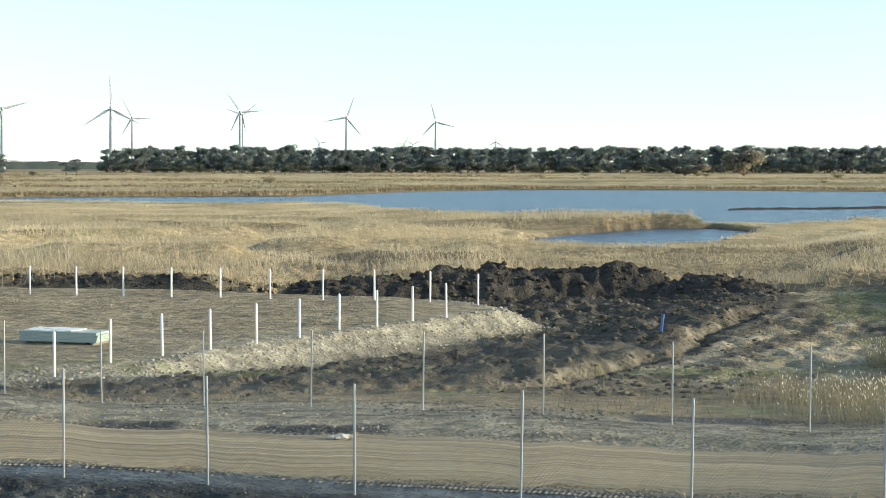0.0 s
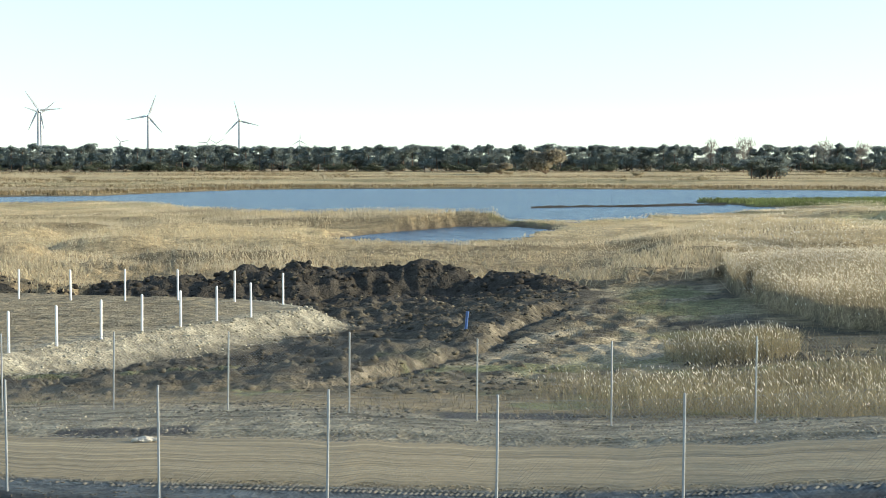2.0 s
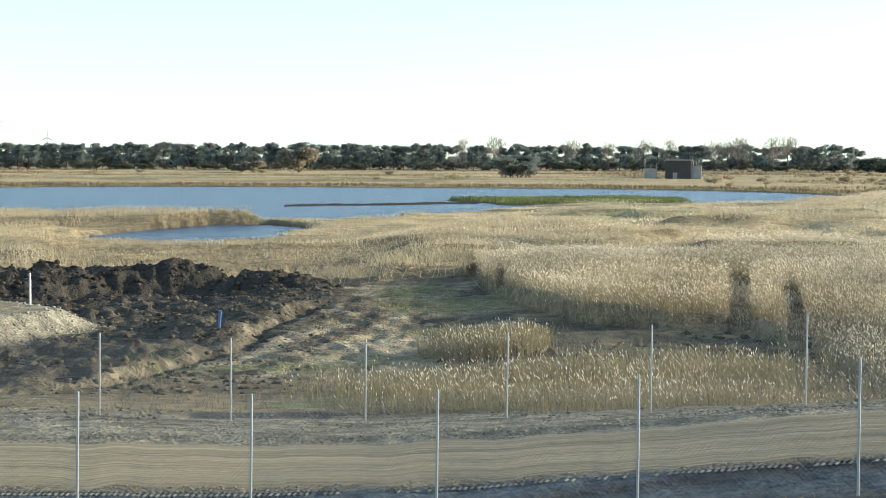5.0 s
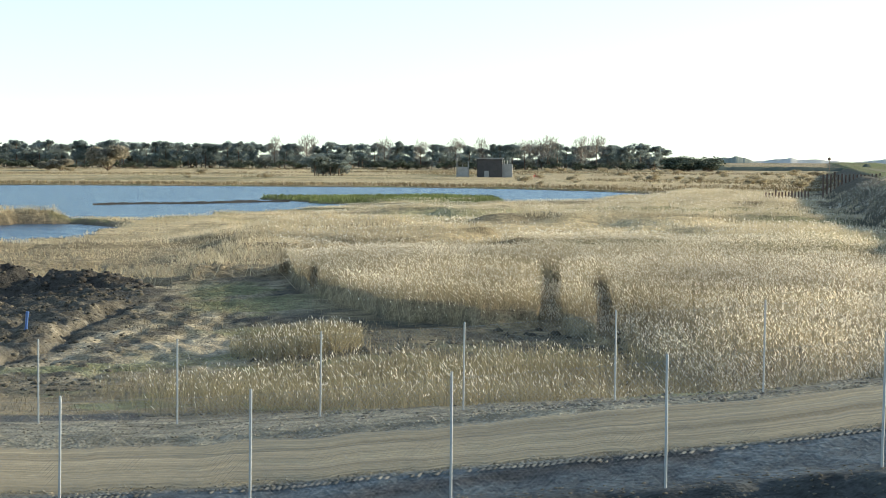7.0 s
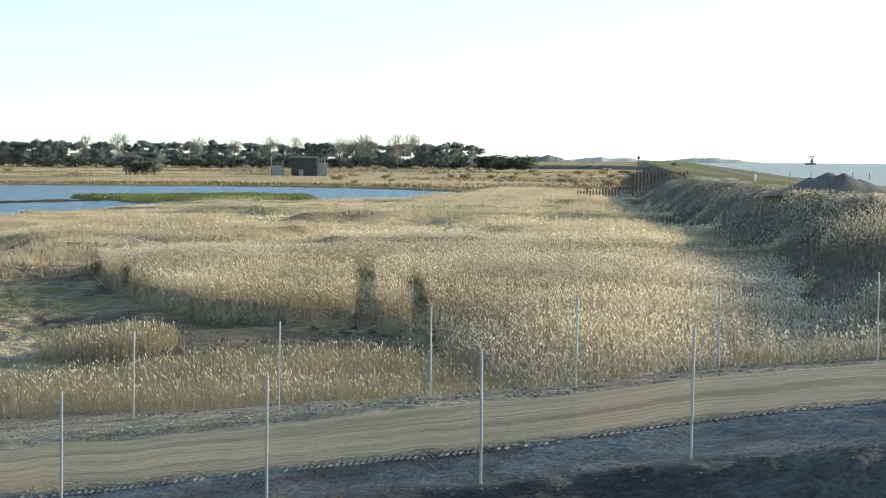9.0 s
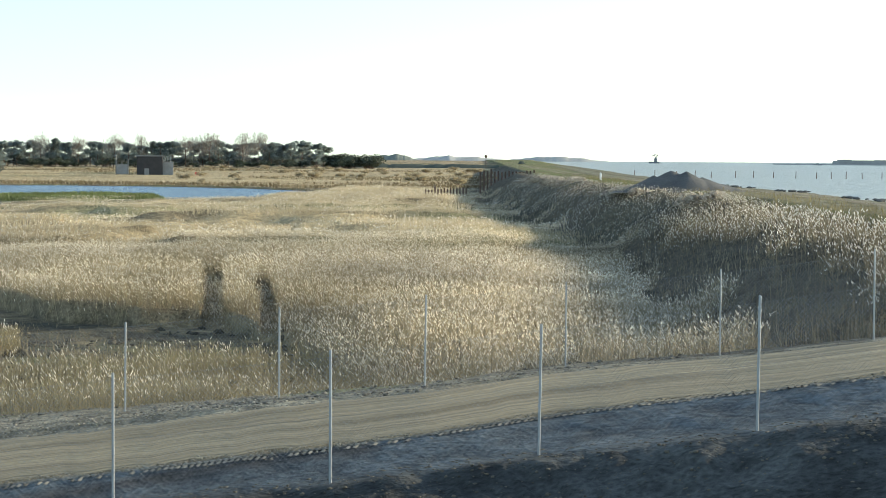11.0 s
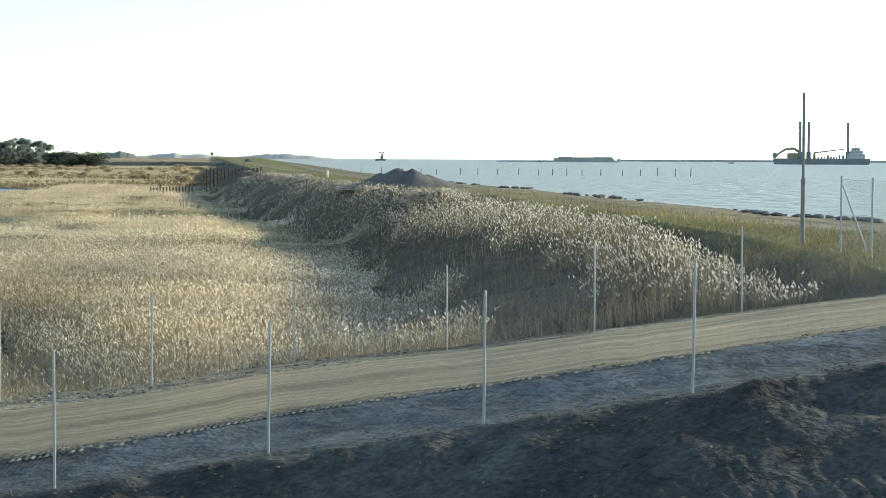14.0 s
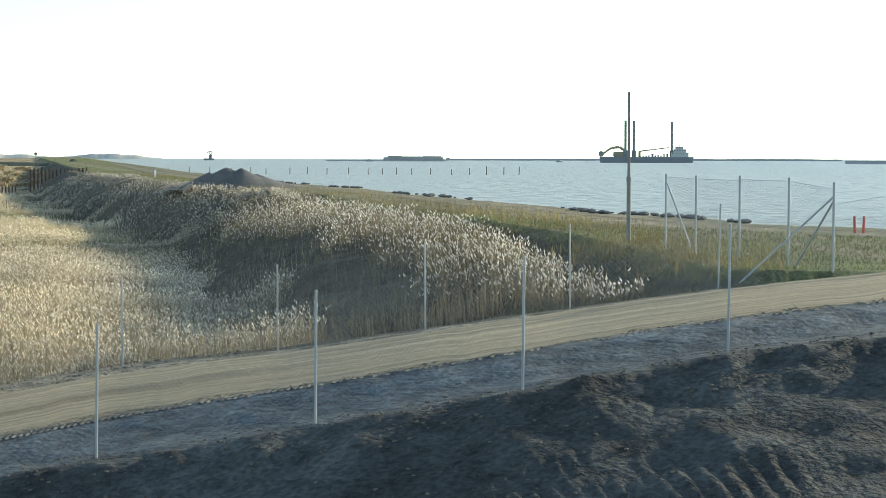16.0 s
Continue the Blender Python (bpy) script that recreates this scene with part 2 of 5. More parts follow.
# ---- materials ----
def material(name, base=(0.5, 0.5, 0.5), rough=0.8, metal=0.0, size=1.0, vary=0.25, bump=0.0, fine=None):
    """A surface with colour variation at two scales and fine relief; size in metres."""
    m = bpy.data.materials.new(name)
    m.use_nodes = True
    nt = m.node_tree
    b = nt.nodes["Principled BSDF"]
    b.inputs["Roughness"].default_value, b.inputs["Metallic"].default_value = rough, metal
    co = nt.nodes.new("ShaderNodeTexCoord")
    big, small = nt.nodes.new("ShaderNodeTexNoise"), nt.nodes.new("ShaderNodeTexNoise")
    big.inputs["Scale"].default_value, small.inputs["Scale"].default_value = 1 / size, 9 / size
    big.inputs["Detail"].default_value, small.inputs["Detail"].default_value = 4, 5
    for n in (big, small):
        nt.links.new(co.outputs["Object"], n.inputs["Vector"])
    add = nt.nodes.new("ShaderNodeMath")
    add.operation = "ADD"
    nt.links.new(big.outputs[0], add.inputs[0])
    nt.links.new(small.outputs[0], add.inputs[1])
    ramp = nt.nodes.new("ShaderNodeMapRange")
    ramp.inputs[1].default_value, ramp.inputs[2].default_value = 0.6, 1.4
    ramp.inputs[3].default_value, ramp.inputs[4].default_value = 1 - vary, 1 + vary
    nt.links.new(add.outputs[0], ramp.inputs[0])
    mul = nt.nodes.new("ShaderNodeMix")
    mul.data_type, mul.blend_type = "RGBA", "MULTIPLY"
    mul.inputs[0].default_value = 1.0
    mul.inputs[6].default_value = (*base, 1)
    nt.links.new(ramp.outputs[0], mul.inputs[7])
    nt.links.new(mul.outputs[2], b.inputs["Base Color"])
    if bump:
        bp = nt.nodes.new("ShaderNodeBump")
        bp.inputs["Strength"].default_value, bp.inputs["Distance"].default_value = 0.6, bump
        nt.links.new(add.outputs[0], bp.inputs["Height"])
        nt.links.new(bp.outputs[0], b.inputs["Normal"])
    return m


def ground_material():
    """Soil whose colour follows the ground's own cover and painted shade, with clods, pebbles and stains."""
    m = bpy.data.materials.new("open_ground")
    m.use_nodes = True
    nt = m.node_tree
    b = nt.nodes["Principled BSDF"]
    b.inputs["Roughness"].default_value = 0.95
    b.inputs["Specular IOR Level"].default_value = 0.2
    at = nt.nodes.new("ShaderNodeAttribute")
    at.attribute_name = "cover"
    co = nt.nodes.new("ShaderNodeTexCoord")
    last = at.outputs["Color"]
    heights = []
    for scale, low, high in ((0.35, 0.78, 1.22), (1.6, 0.62, 1.36), (9.0, 0.58, 1.42)):
        n = nt.nodes.new("ShaderNodeTexNoise")
        n.inputs["Scale"].default_value, n.inputs["Detail"].default_value = scale, 6
        nt.links.new(co.outputs["Object"], n.inputs["Vector"])
        r = nt.nodes.new("ShaderNodeMapRange")
        r.inputs[1].default_value, r.inputs[2].default_value = 0.3, 0.7
        r.inputs[3].default_value, r.inputs[4].default_value = low, high
        nt.links.new(n.outputs[0], r.inputs[0])
        x = nt.nodes.new("ShaderNodeMix")
        x.data_type, x.blend_type = "RGBA", "MULTIPLY"
        x.inputs[0].default_value = 1.0
        nt.links.new(last, x.inputs[6])
        nt.links.new(r.outputs[0], x.inputs[7])
        last = x.outputs[2]
        heights.append(n.outputs[0])
    nt.links.new(last, b.inputs["Base Color"])
    normal = None
    for h, dist in zip(heights[1:], (0.32, 0.11)):
        bp = nt.nodes.new("ShaderNodeBump")
        bp.inputs["Distance"].default_value = dist
        nt.links.new(at.outputs["Alpha"], bp.inputs["Strength"])
        nt.links.new(h, bp.inputs["Height"])
        if normal:
            nt.links.new(normal, bp.inputs["Normal"])
        normal = bp.outputs[0]
    nt.links.new(normal, b.inputs["Normal"])
    return m


def water_material(name, base, rough, ripple, size, stretch=(1, 1, 1)):
    m = bpy.data.materials.new(name)
    m.use_nodes = True
    nt = m.node_tree
    b = nt.nodes["Principled BSDF"]
    b.inputs["Base Color"].default_value = (*base, 1)
    b.inputs["Roughness"].default_value, b.inputs["IOR"].default_value = rough, 1.33
    co = nt.nodes.new("ShaderNodeTexCoord")
    mp = nt.nodes.new("ShaderNodeMapping")
    mp.inputs["Scale"].default_value = stretch
    n = nt.nodes.new("ShaderNodeTexNoise")
    n.inputs["Scale"].default_value, n.inputs["Detail"].default_value = 1 / size, 6
    bp = nt.nodes.new("ShaderNodeBump")
    bp.inputs["Strength"].default_value, bp.inputs["Distance"].default_value = 1.0, ripple
    nt.links.new(co.outputs["Object"], mp.inputs[0])
    nt.links.new(mp.outputs[0], n.inputs["Vector"])
    nt.links.new(n.outputs[0], bp.inputs["Height"])
    nt.links.new(bp.outputs[0], b.inputs["Normal"])
    return m


MAT_GROUND = ground_material()
MAT_SEA = water_material("sea_water", (0.36, 0.36, 0.28), 0.35, 2.8, 5.0)
MAT_LAKE = water_material("lake_water", (0.03, 0.075, 0.13), 0.25, 1.5, 1.8)


def road_material():
    """Packed sand with wheel streaks that run along the road."""
    m = bpy.data.materials.new("packed_sand")
    m.use_nodes = True
    nt = m.node_tree
    b = nt.nodes["Principled BSDF"]
    b.inputs["Roughness"].default_value = 0.95
    b.inputs["Specular IOR Level"].default_value = 0.2
    uv = nt.nodes.new("ShaderNodeUVMap")
    uv.uv_map = "along"
    last = None
    hs = []
    for (sx, sy), lo_v, hi_v in (((0.12, 1.6), 0.74, 1.24), ((0.09, 7.0), 0.58, 1.24), ((5.0, 8.0), 0.84, 1.14)):
        mp = nt.nodes.new("ShaderNodeMapping")
        mp.inputs["Scale"].default_value = (sx, sy, 1)
        n = nt.nodes.new("ShaderNodeTexNoise")
        n.inputs["Scale"].default_value, n.inputs["Detail"].default_value = 1.0, 5
        r = nt.nodes.new("ShaderNodeMapRange")
        r.inputs[1].default_value, r.inputs[2].default_value = 0.3, 0.7
        r.inputs[3].default_value, r.inputs[4].default_value = lo_v, hi_v
        x = nt.nodes.new("ShaderNodeMix")
        x.data_type, x.blend_type = "RGBA", "MULTIPLY"
        x.inputs[0].default_value = 1.0
        x.inputs[6].default_value = (0.355, 0.288, 0.178, 1)
        nt.links.new(uv.outputs[0], mp.inputs[0])
        nt.links.new(mp.outputs[0], n.inputs["Vector"])
        nt.links.new(n.outputs[0], r.inputs[0])
        nt.links.new(r.outputs[0], x.inputs[7])
        if last:
            nt.links.new(last, x.inputs[6])
        last = x.outputs[2]
        hs.append(n.outputs[0])
    nt.links.new(last, b.inputs["Base Color"])
    bp = nt.nodes.new("ShaderNodeBump")
    bp.inputs["Strength"].default_value, bp.inputs["Distance"].default_value = 0.8, 0.035
    nt.links.new(hs[1], bp.inputs["Height"])
    nt.links.new(bp.outputs[0], b.inputs["Normal"])
    return m


MAT_ROAD = road_material()
MAT_STEEL = material("galvanised_steel", (0.40, 0.41, 0.40), 0.55, 0.15, size=0.4, vary=0.15)
MAT_WIRE = material("galvanised_wire", (0.28, 0.29, 0.29), 0.6, 0.3, size=0.4, vary=0.1)
MAT_WHITE = material("white_post_paint", (0.78, 0.78, 0.76), 0.5, size=0.5, vary=0.08)


# ---- mesh helpers ----
def mesh_from(name, verts, faces, mat, smooth=False):
    me = bpy.data.meshes.new(name)
    verts, faces = np.asarray(verts, np.float32), np.asarray(faces, np.int32)
    k = faces.shape[1]
    me.vertices.add(len(verts))
    me.vertices.foreach_set("co", verts.ravel())
    me.loops.add(faces.size)
    me.loops.foreach_set("vertex_index", faces.ravel())
    me.polygons.add(len(faces))
    me.polygons.foreach_set("loop_start", np.arange(0, faces.size, k, dtype=np.int32))
    me.polygons.foreach_set("loop_total", np.full(len(faces), k, np.int32))
    if smooth:
        me.polygons.foreach_set("use_smooth", np.ones(len(faces), bool))
    me.materials.append(mat)
    me.update(calc_edges=True)
    return me


def grid_faces(n, m):
    i = np.arange(n * m).reshape(n, m)
    return np.stack([i[:-1, :-1], i[1:, :-1], i[1:, 1:], i[:-1, 1:]], -1).reshape(-1, 4)


def part(name, bm, mat, parent=None, label="", smooth=False):
    me = bpy.data.meshes.new(name)
    if smooth:
        for f in bm.faces:
            f.smooth = True
    bm.to_mesh(me)
    bm.free()
    me.materials.append(mat)
    ob = new(name, me)
    if parent:
        ob.parent = parent
    if label:
        ob["label"] = label
    return ob


def tube(bm, a, b, r0, r1=None, n=8):
    a, b = Vector(a), Vector(b)
    r1 = r0 if r1 is None else r1
    m = Matrix.Translation((a + b) / 2) @ (b - a).to_track_quat("Z", "Y").to_matrix().to_4x4()
    bmesh.ops.create_cone(bm, cap_ends=True, segments=n, radius1=r0, radius2=r1, depth=(b - a).length, matrix=m)
    return bm


def box(bm, x0, y0, z0, x1, y1, z1, m=None):
    mm = Matrix.Translation(((x0 + x1) / 2, (y0 + y1) / 2, (z0 + z1) / 2)) @ Matrix.Diagonal((x1 - x0, y1 - y0, z1 - z0, 1))
    bmesh.ops.create_cube(bm, size=1, matrix=(m @ mm) if m else mm)
    return bm


def empty(name, loc, label="", category="", group="", kind="", rz=0.0):
    ob = new(name)
    ob.matrix_world = pose(*loc, 0, 0, rz)
    return tagged(ob, label, category, group, kind)


def place(az, r):
    a = radians(az)
    return r * math.sin(a), r * math.cos(a)


def gz(x, y):
    return float(ground_z(np.array([x]), np.array([y]), False)[0])


# ---- ground ----
def cover_and_shade_colours(x, y):
    az, r = polar(x, y)
    n1, n2, n3 = fbm(x, y, 7, 4, 21), fbm(x, y, 2.0, 3, 22), fbm(x, y, 40, 4, 23)
    rf, rn = np.interp(az, FAR_AZ, FAR_R), np.interp(az, NEAR_AZ, NEAR_R)
    s = (r - rn) / (rf - rn)
    di = signed_distance(x, y, CREST_IN)

    def mix(c, new_c, f):
        return c * (1 - f[..., None]) + np.asarray(new_c) * f[..., None]
    c = np.zeros(x.shape + (3,)) + np.array((0.245, 0.192, 0.108))
    c = mix(c, (0.34, 0.26, 0.15), sstep(95, 120, r) * (0.6 + 0.4 * n3))
    c = mix(c, (0.46, 0.36, 0.20), sstep(440, 500, r) * sstep(1200, 900, r) * (0.5 + 0.5 * n3))
    c = mix(c, (0.17, 0.15, 0.07), sstep(0.5, 0.62, n3) * sstep(300, 420, r) * 0.8)
    pit = sstep(17.5, 13.5, az) * sstep(46, 56, r) * sstep(118, 100, r)
    td = signed_distance(x, y, TRENCH)
    c = mix(c, (0.086, 0.075, 0.055), pit * sstep(0.14, 0.48, n1 + 0.2 * sstep(60, 80, r) + 0.15 * sstep(0.3, -0.5, td) * sstep(58, 64, r)))
    pd = poly_distance(x, y, PLATFORM)
    plat = sstep(0.6, -0.6, pd) * (r > 50)
    c = mix(c, np.array((0.275, 0.226, 0.142)) * (0.86 + 0.28 * fbm(x * 0.3, y * 1.6, 1.5, 3, 24))[..., None], plat)
    for off in (-3.4, -4.9, -8.2, -9.8, -14.5, -16.1):
        c = mix(c, (0.15, 0.125, 0.085), plat * np.exp(-((pd - off + 3.0 * (fbm(x, y, 14, 2, 20) - 0.5)) / 0.2) ** 2) * sstep(0.4, 0.55, n1) * 0.75)
    c = mix(c, (0.37, 0.34, 0.255), (np.exp(-((pd - 0.5) / 1.3) ** 2)) * (r > 50) * (r < 84) * (0.5 + 0.6 * n2))
    c = mix(c, (0.058, 0.051, 0.041), sstep(0.12, 0.45, heap_height(x, y)) * 0.95)
    td = trench_side(x, y)
    along = sstep(51, 55, y) * sstep(86, 78, y)
    # trench's sun-facing cut face, its lit tone painted in broken paler patches
    c = mix(c, (0.20, 0.172, 0.122), along * np.exp(-((td + 0.12) / 0.24) ** 2) * sstep(0.38, 0.6, n2))
    c = mix(c, (0.32, 0.255, 0.15), along * sstep(1.0, 3.0, td) * sstep(12, 6, td) * sstep(0.25, 0.52, n1 * 0.5 + 0.5 * fbm(x * 1.5 + y * 0.4, y * 0.3, 2, 3, 25)))
    scraped = sstep(0.5, 2.0, td) * sstep(17.5, 15.5, az) * sstep(52, 57, r) * sstep(100, 92, r)
    smear = fbm(0.9 * x - 0.45 * y, 0.25 * (0.45 * x + 0.9 * y), 1.3, 4, 26)
    c = mix(c, (0.265, 0.222, 0.142), scraped * 0.9)
    c = mix(c, (0.36, 0.305, 0.205), scraped * sstep(0.46, 0.6, smear))
    c = mix(c, (0.075, 0.065, 0.048), scraped * sstep(0.47, 0.38, smear + 0.25 * (n2 - 0.5)) * sstep(0.6, 0.45, n1))
    wet = sstep(14.0, 16.0, az) * sstep(27.5, 26.0, az) * sstep(55, 59, r) * sstep(80, 72, r)
    c = mix(c, (0.085, 0.075, 0.055), wet * sstep(0.35, 0.55, n2 * 0.6 + n1 * 0.4))
    c = mix(c, (0.19, 0.19, 0.08), scraped * sstep(11.5, 13.5, az) * sstep(0.5, 0.6, n1) * 0.8)
    c = mix(c, (0.13, 0.118, 0.062), sstep(0.5, 0.6, n1) * sstep(10, 14, az) * sstep(44, 50, r) * sstep(100, 80, r) * (di < -4) * 0.3)
    rut = fbm(az * 0.35, r * 2.4, 1.0, 4, 29)
    c = mix(c, np.array((0.27, 0.245, 0.178)) * (0.55 + 0.9 * rut)[..., None], sstep(0.5, 0.62, s) * sstep(1.25, 1.0, s) * 0.9)
    c = mix(c, (0.085, 0.075, 0.055), sstep(0.6, 0.68, rut) * sstep(0.62, 0.75, s) * sstep(1.7, 1.3, s) * 0.8)
    c = mix(c, (0.16, 0.17, 0.075), sstep(0.56, 0.66, fbm(x, y, 3.0, 3, 30)) * sstep(1.0, 1.15, s) * sstep(64, 56, r) * 0.8)
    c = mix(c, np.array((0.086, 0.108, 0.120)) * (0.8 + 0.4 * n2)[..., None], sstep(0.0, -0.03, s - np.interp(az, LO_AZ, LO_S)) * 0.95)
    # cut bank below the near fence: its shade is darkened into the soil colour
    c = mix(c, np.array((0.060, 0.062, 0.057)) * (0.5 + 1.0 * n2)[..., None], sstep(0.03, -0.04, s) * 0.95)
    for a0, a1, rr, w in ((-12.6, -8.8, 40.2, 0.9), (-6.6, -1.6, 38.6, 0.6), (6.2, 11.2, 42.2, 0.9), (-10, 30, 28.0, 0.25)):
        c = mix(c, (0.06, 0.058, 0.055), sstep(a0 - 0.3, a0 + 0.5, az) * sstep(a1 + 0.3, a1 - 0.5, az) * sstep(w + 0.25, w - 0.25, np.abs(r - rr) + (n2 - 0.5)))
    on = sstep(-3, 2, di) * sstep(0.92, 1.0, s)
    do = signed_distance(x, y, CREST_OUT)
    c = mix(c, (0.125, 0.15, 0.048), on)
    c = mix(c, (0.19, 0.155, 0.075), on * sstep(0.40, 0.58, n1) * 0.8)
    c = mix(c, (0.20, 0.185, 0.12), on * sstep(-9.5, -7.5, do) * sstep(0.25, 0.5, n2 + 0.1))
    c = mix(c, (0.12, 0.105, 0.065), on * (np.exp(-((do + 4) / 0.8) ** 2) + np.exp(-((do + 9) / 0.9) ** 2)) * 0.8)
    c = mix(c, (0.24, 0.20, 0.135), on * (np.exp(-((di - 6) / 0.7) ** 2) + np.exp(-((di - 8.4) / 0.7) ** 2)) * 0.9)
    cov, high, bed = reed_cover(x, y)
    straw = sstep(95, 135, r)[..., None]
    patch = fbm(x * 0.5, y, 12, 4, 27)
    bedc = np.array((0.26, 0.205, 0.125)) * (1 - straw) + np.array((0.40, 0.315, 0.18)) * straw * (0.62 + 0.76 * sstep(0.36, 0.64, patch))[..., None]
    bedc = bedc * (1 - (0.35 * sstep(0.5, 0.62, fbm(x * 0.4, y, 22, 3, 28)))[..., None] * np.array((1.0, 0.75, 0.9)))
    f = (sstep(0.3, 0.9, bed) * (r > 48) * (di < 0))[..., None]
    c = c * (1 - f) + bedc * f
    # shade on the dike's field-side slope, painted as darker ground
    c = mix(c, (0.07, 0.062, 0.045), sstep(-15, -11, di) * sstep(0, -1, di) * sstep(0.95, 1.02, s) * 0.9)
    ld = lake_depth(x, y)
    c = mix(c, (0.13, 0.17, 0.045), (np.hypot((az - 19.4) / 5, (r - 290) / 28) < 1) * (0.5 + 0.5 * n1))
    c = mix(c, (0.10, 0.13, 0.03), sstep(9, 2, -ld) * sstep(2.2, 5, -ld) * (r > 180) * (az > 8) * 0.8)
    c = mix(c, (0.09, 0.075, 0.055), sstep(-4, 0, ld) * (r > 120) * (di < -5))
    return c


def coarseness(x, y):
    """How rough the surface is: smooth rolled gravel by the road, churned soil elsewhere."""
    az, r = polar(x, y)
    rf, rn = np.interp(az, FAR_AZ, FAR_R), np.interp(az, NEAR_AZ, NEAR_R)
    s = (r - rn) / (rf - rn)
    return 0.9 - 0.5 * sstep(-0.12, 0.0, s) * sstep(0.7, 0.4, s) - 0.1 * sstep(0.4, 0.7, s) * sstep(1.3, 1.1, s)


az_list = np.concatenate([np.arange(-180, -22, 4.0), np.arange(-22, 72, 0.11), np.arange(72, 180.1, 4.0)])
r_list = np.concatenate([[0.005, 3, 7, 11], np.arange(14, 46, 0.25), np.arange(46, 110, 0.35), np.geomspace(110, 1200, 150), np.geomspace(1300, 4600, 12)])
A, Rr = np.meshgrid(np.radians(az_list), r_list, indexing="ij")
gx, gy = Rr * np.sin(A), Rr * np.cos(A)
gzz = ground_z(gx, gy)
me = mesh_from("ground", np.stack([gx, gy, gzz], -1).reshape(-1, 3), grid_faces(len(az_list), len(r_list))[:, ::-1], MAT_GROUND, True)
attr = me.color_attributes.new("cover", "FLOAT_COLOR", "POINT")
attr.data.foreach_set("color", np.concatenate([cover_and_shade_colours(gx, gy), coarseness(gx, gy)[..., None]], -1).astype(np.float32).ravel())
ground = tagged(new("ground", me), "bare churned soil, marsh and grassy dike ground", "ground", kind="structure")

# road between the fences
ra = np.arange(-24, 68, 0.15)
fr = np.linspace(0, 1, 30)
lo = np.interp(ra, LO_AZ, LO_S)
hi = np.interp(ra, HI_AZ, HI_S)
rn_, rf_ = np.interp(ra, NEAR_AZ, NEAR_R), np.interp(ra, FAR_AZ, FAR_R)
edge = (fbm(ra * 0.5, ra * 0, 0.7, 3, 41) - 0.5) * 0.06
S = (lo + edge)[:, None] + ((hi - lo)[:, None]) * fr[None]
RR = rn_[:, None] + (rf_ - rn_)[:, None] * S
X, Y = RR * np.sin(np.radians(ra))[:, None], RR * np.cos(np.radians(ra))[:, None]
Z = ground_z(X, Y) + 0.05 * np.sin(np.pi * fr)[None] ** 0.5 - 0.005
Z = Z - 0.03 * (np.exp(-((fr - 0.3) / 0.05) ** 2) + np.exp(-((fr - 0.62) / 0.05) ** 2))[None]
road = tagged(new("road", mesh_from("road", np.stack([X, Y, Z], -1).reshape(-1, 3), grid_faces(len(ra), 30)[:, ::-1], MAT_ROAD, True)),
              "packed sandy dirt road with tyre tracks", "road", kind="structure")
uvl = road.data.uv_layers.new(name="along")
loops = np.empty(len(road.data.loops), np.int32)
road.data.loops.foreach_get("vertex_index", loops)
grid_uv = np.stack(np.broadcast_arrays(ra[:, None] * 0.55, fr[None] * 6.0), -1).reshape(-1, 2)
uvl.data.foreach_set("uv", grid_uv[loops].astype(np.float32).ravel())

# water
bm = bmesh.new()
box(bm, -600, 131, WATER - 0.1, 330, 520, WATER)
tagged(part("lake", bm, MAT_LAKE), "blue rippled lake in the marsh", "lake", kind="structure")
sea_xy = [(72, -400)] + [(x + 6, y) for x, y in CREST_OUT[1:]] + [(800, 1200), (1400, 2600), (2200, 4000), (3600, 3600), (4800, 1200), (4900, -400)]
bm = bmesh.new()
bm.faces.new([bm.verts.new((x, y, WATER + 0.05)) for x, y in sea_xy])
tagged(part("sea", bm, MAT_SEA), "pale glittering sea with small waves", "sea", kind="structure")


# ---- chain-link fences ----
def fence_post(name, x, y, z, h, r, mat, lean=(0, 0), cap=True):
    """A steel tube with a small cap, leaning by metres at its top."""
    bm = bmesh.new()
    tube(bm, (0, 0, -0.25), (lean[0], lean[1], h), r, r, 10)
    if cap:
        bmesh.ops.create_uvsphere(bm, u_segments=8, v_segments=5, radius=r * 1.12, matrix=Matrix.Translation((lean[0], lean[1], h)))
    return bm


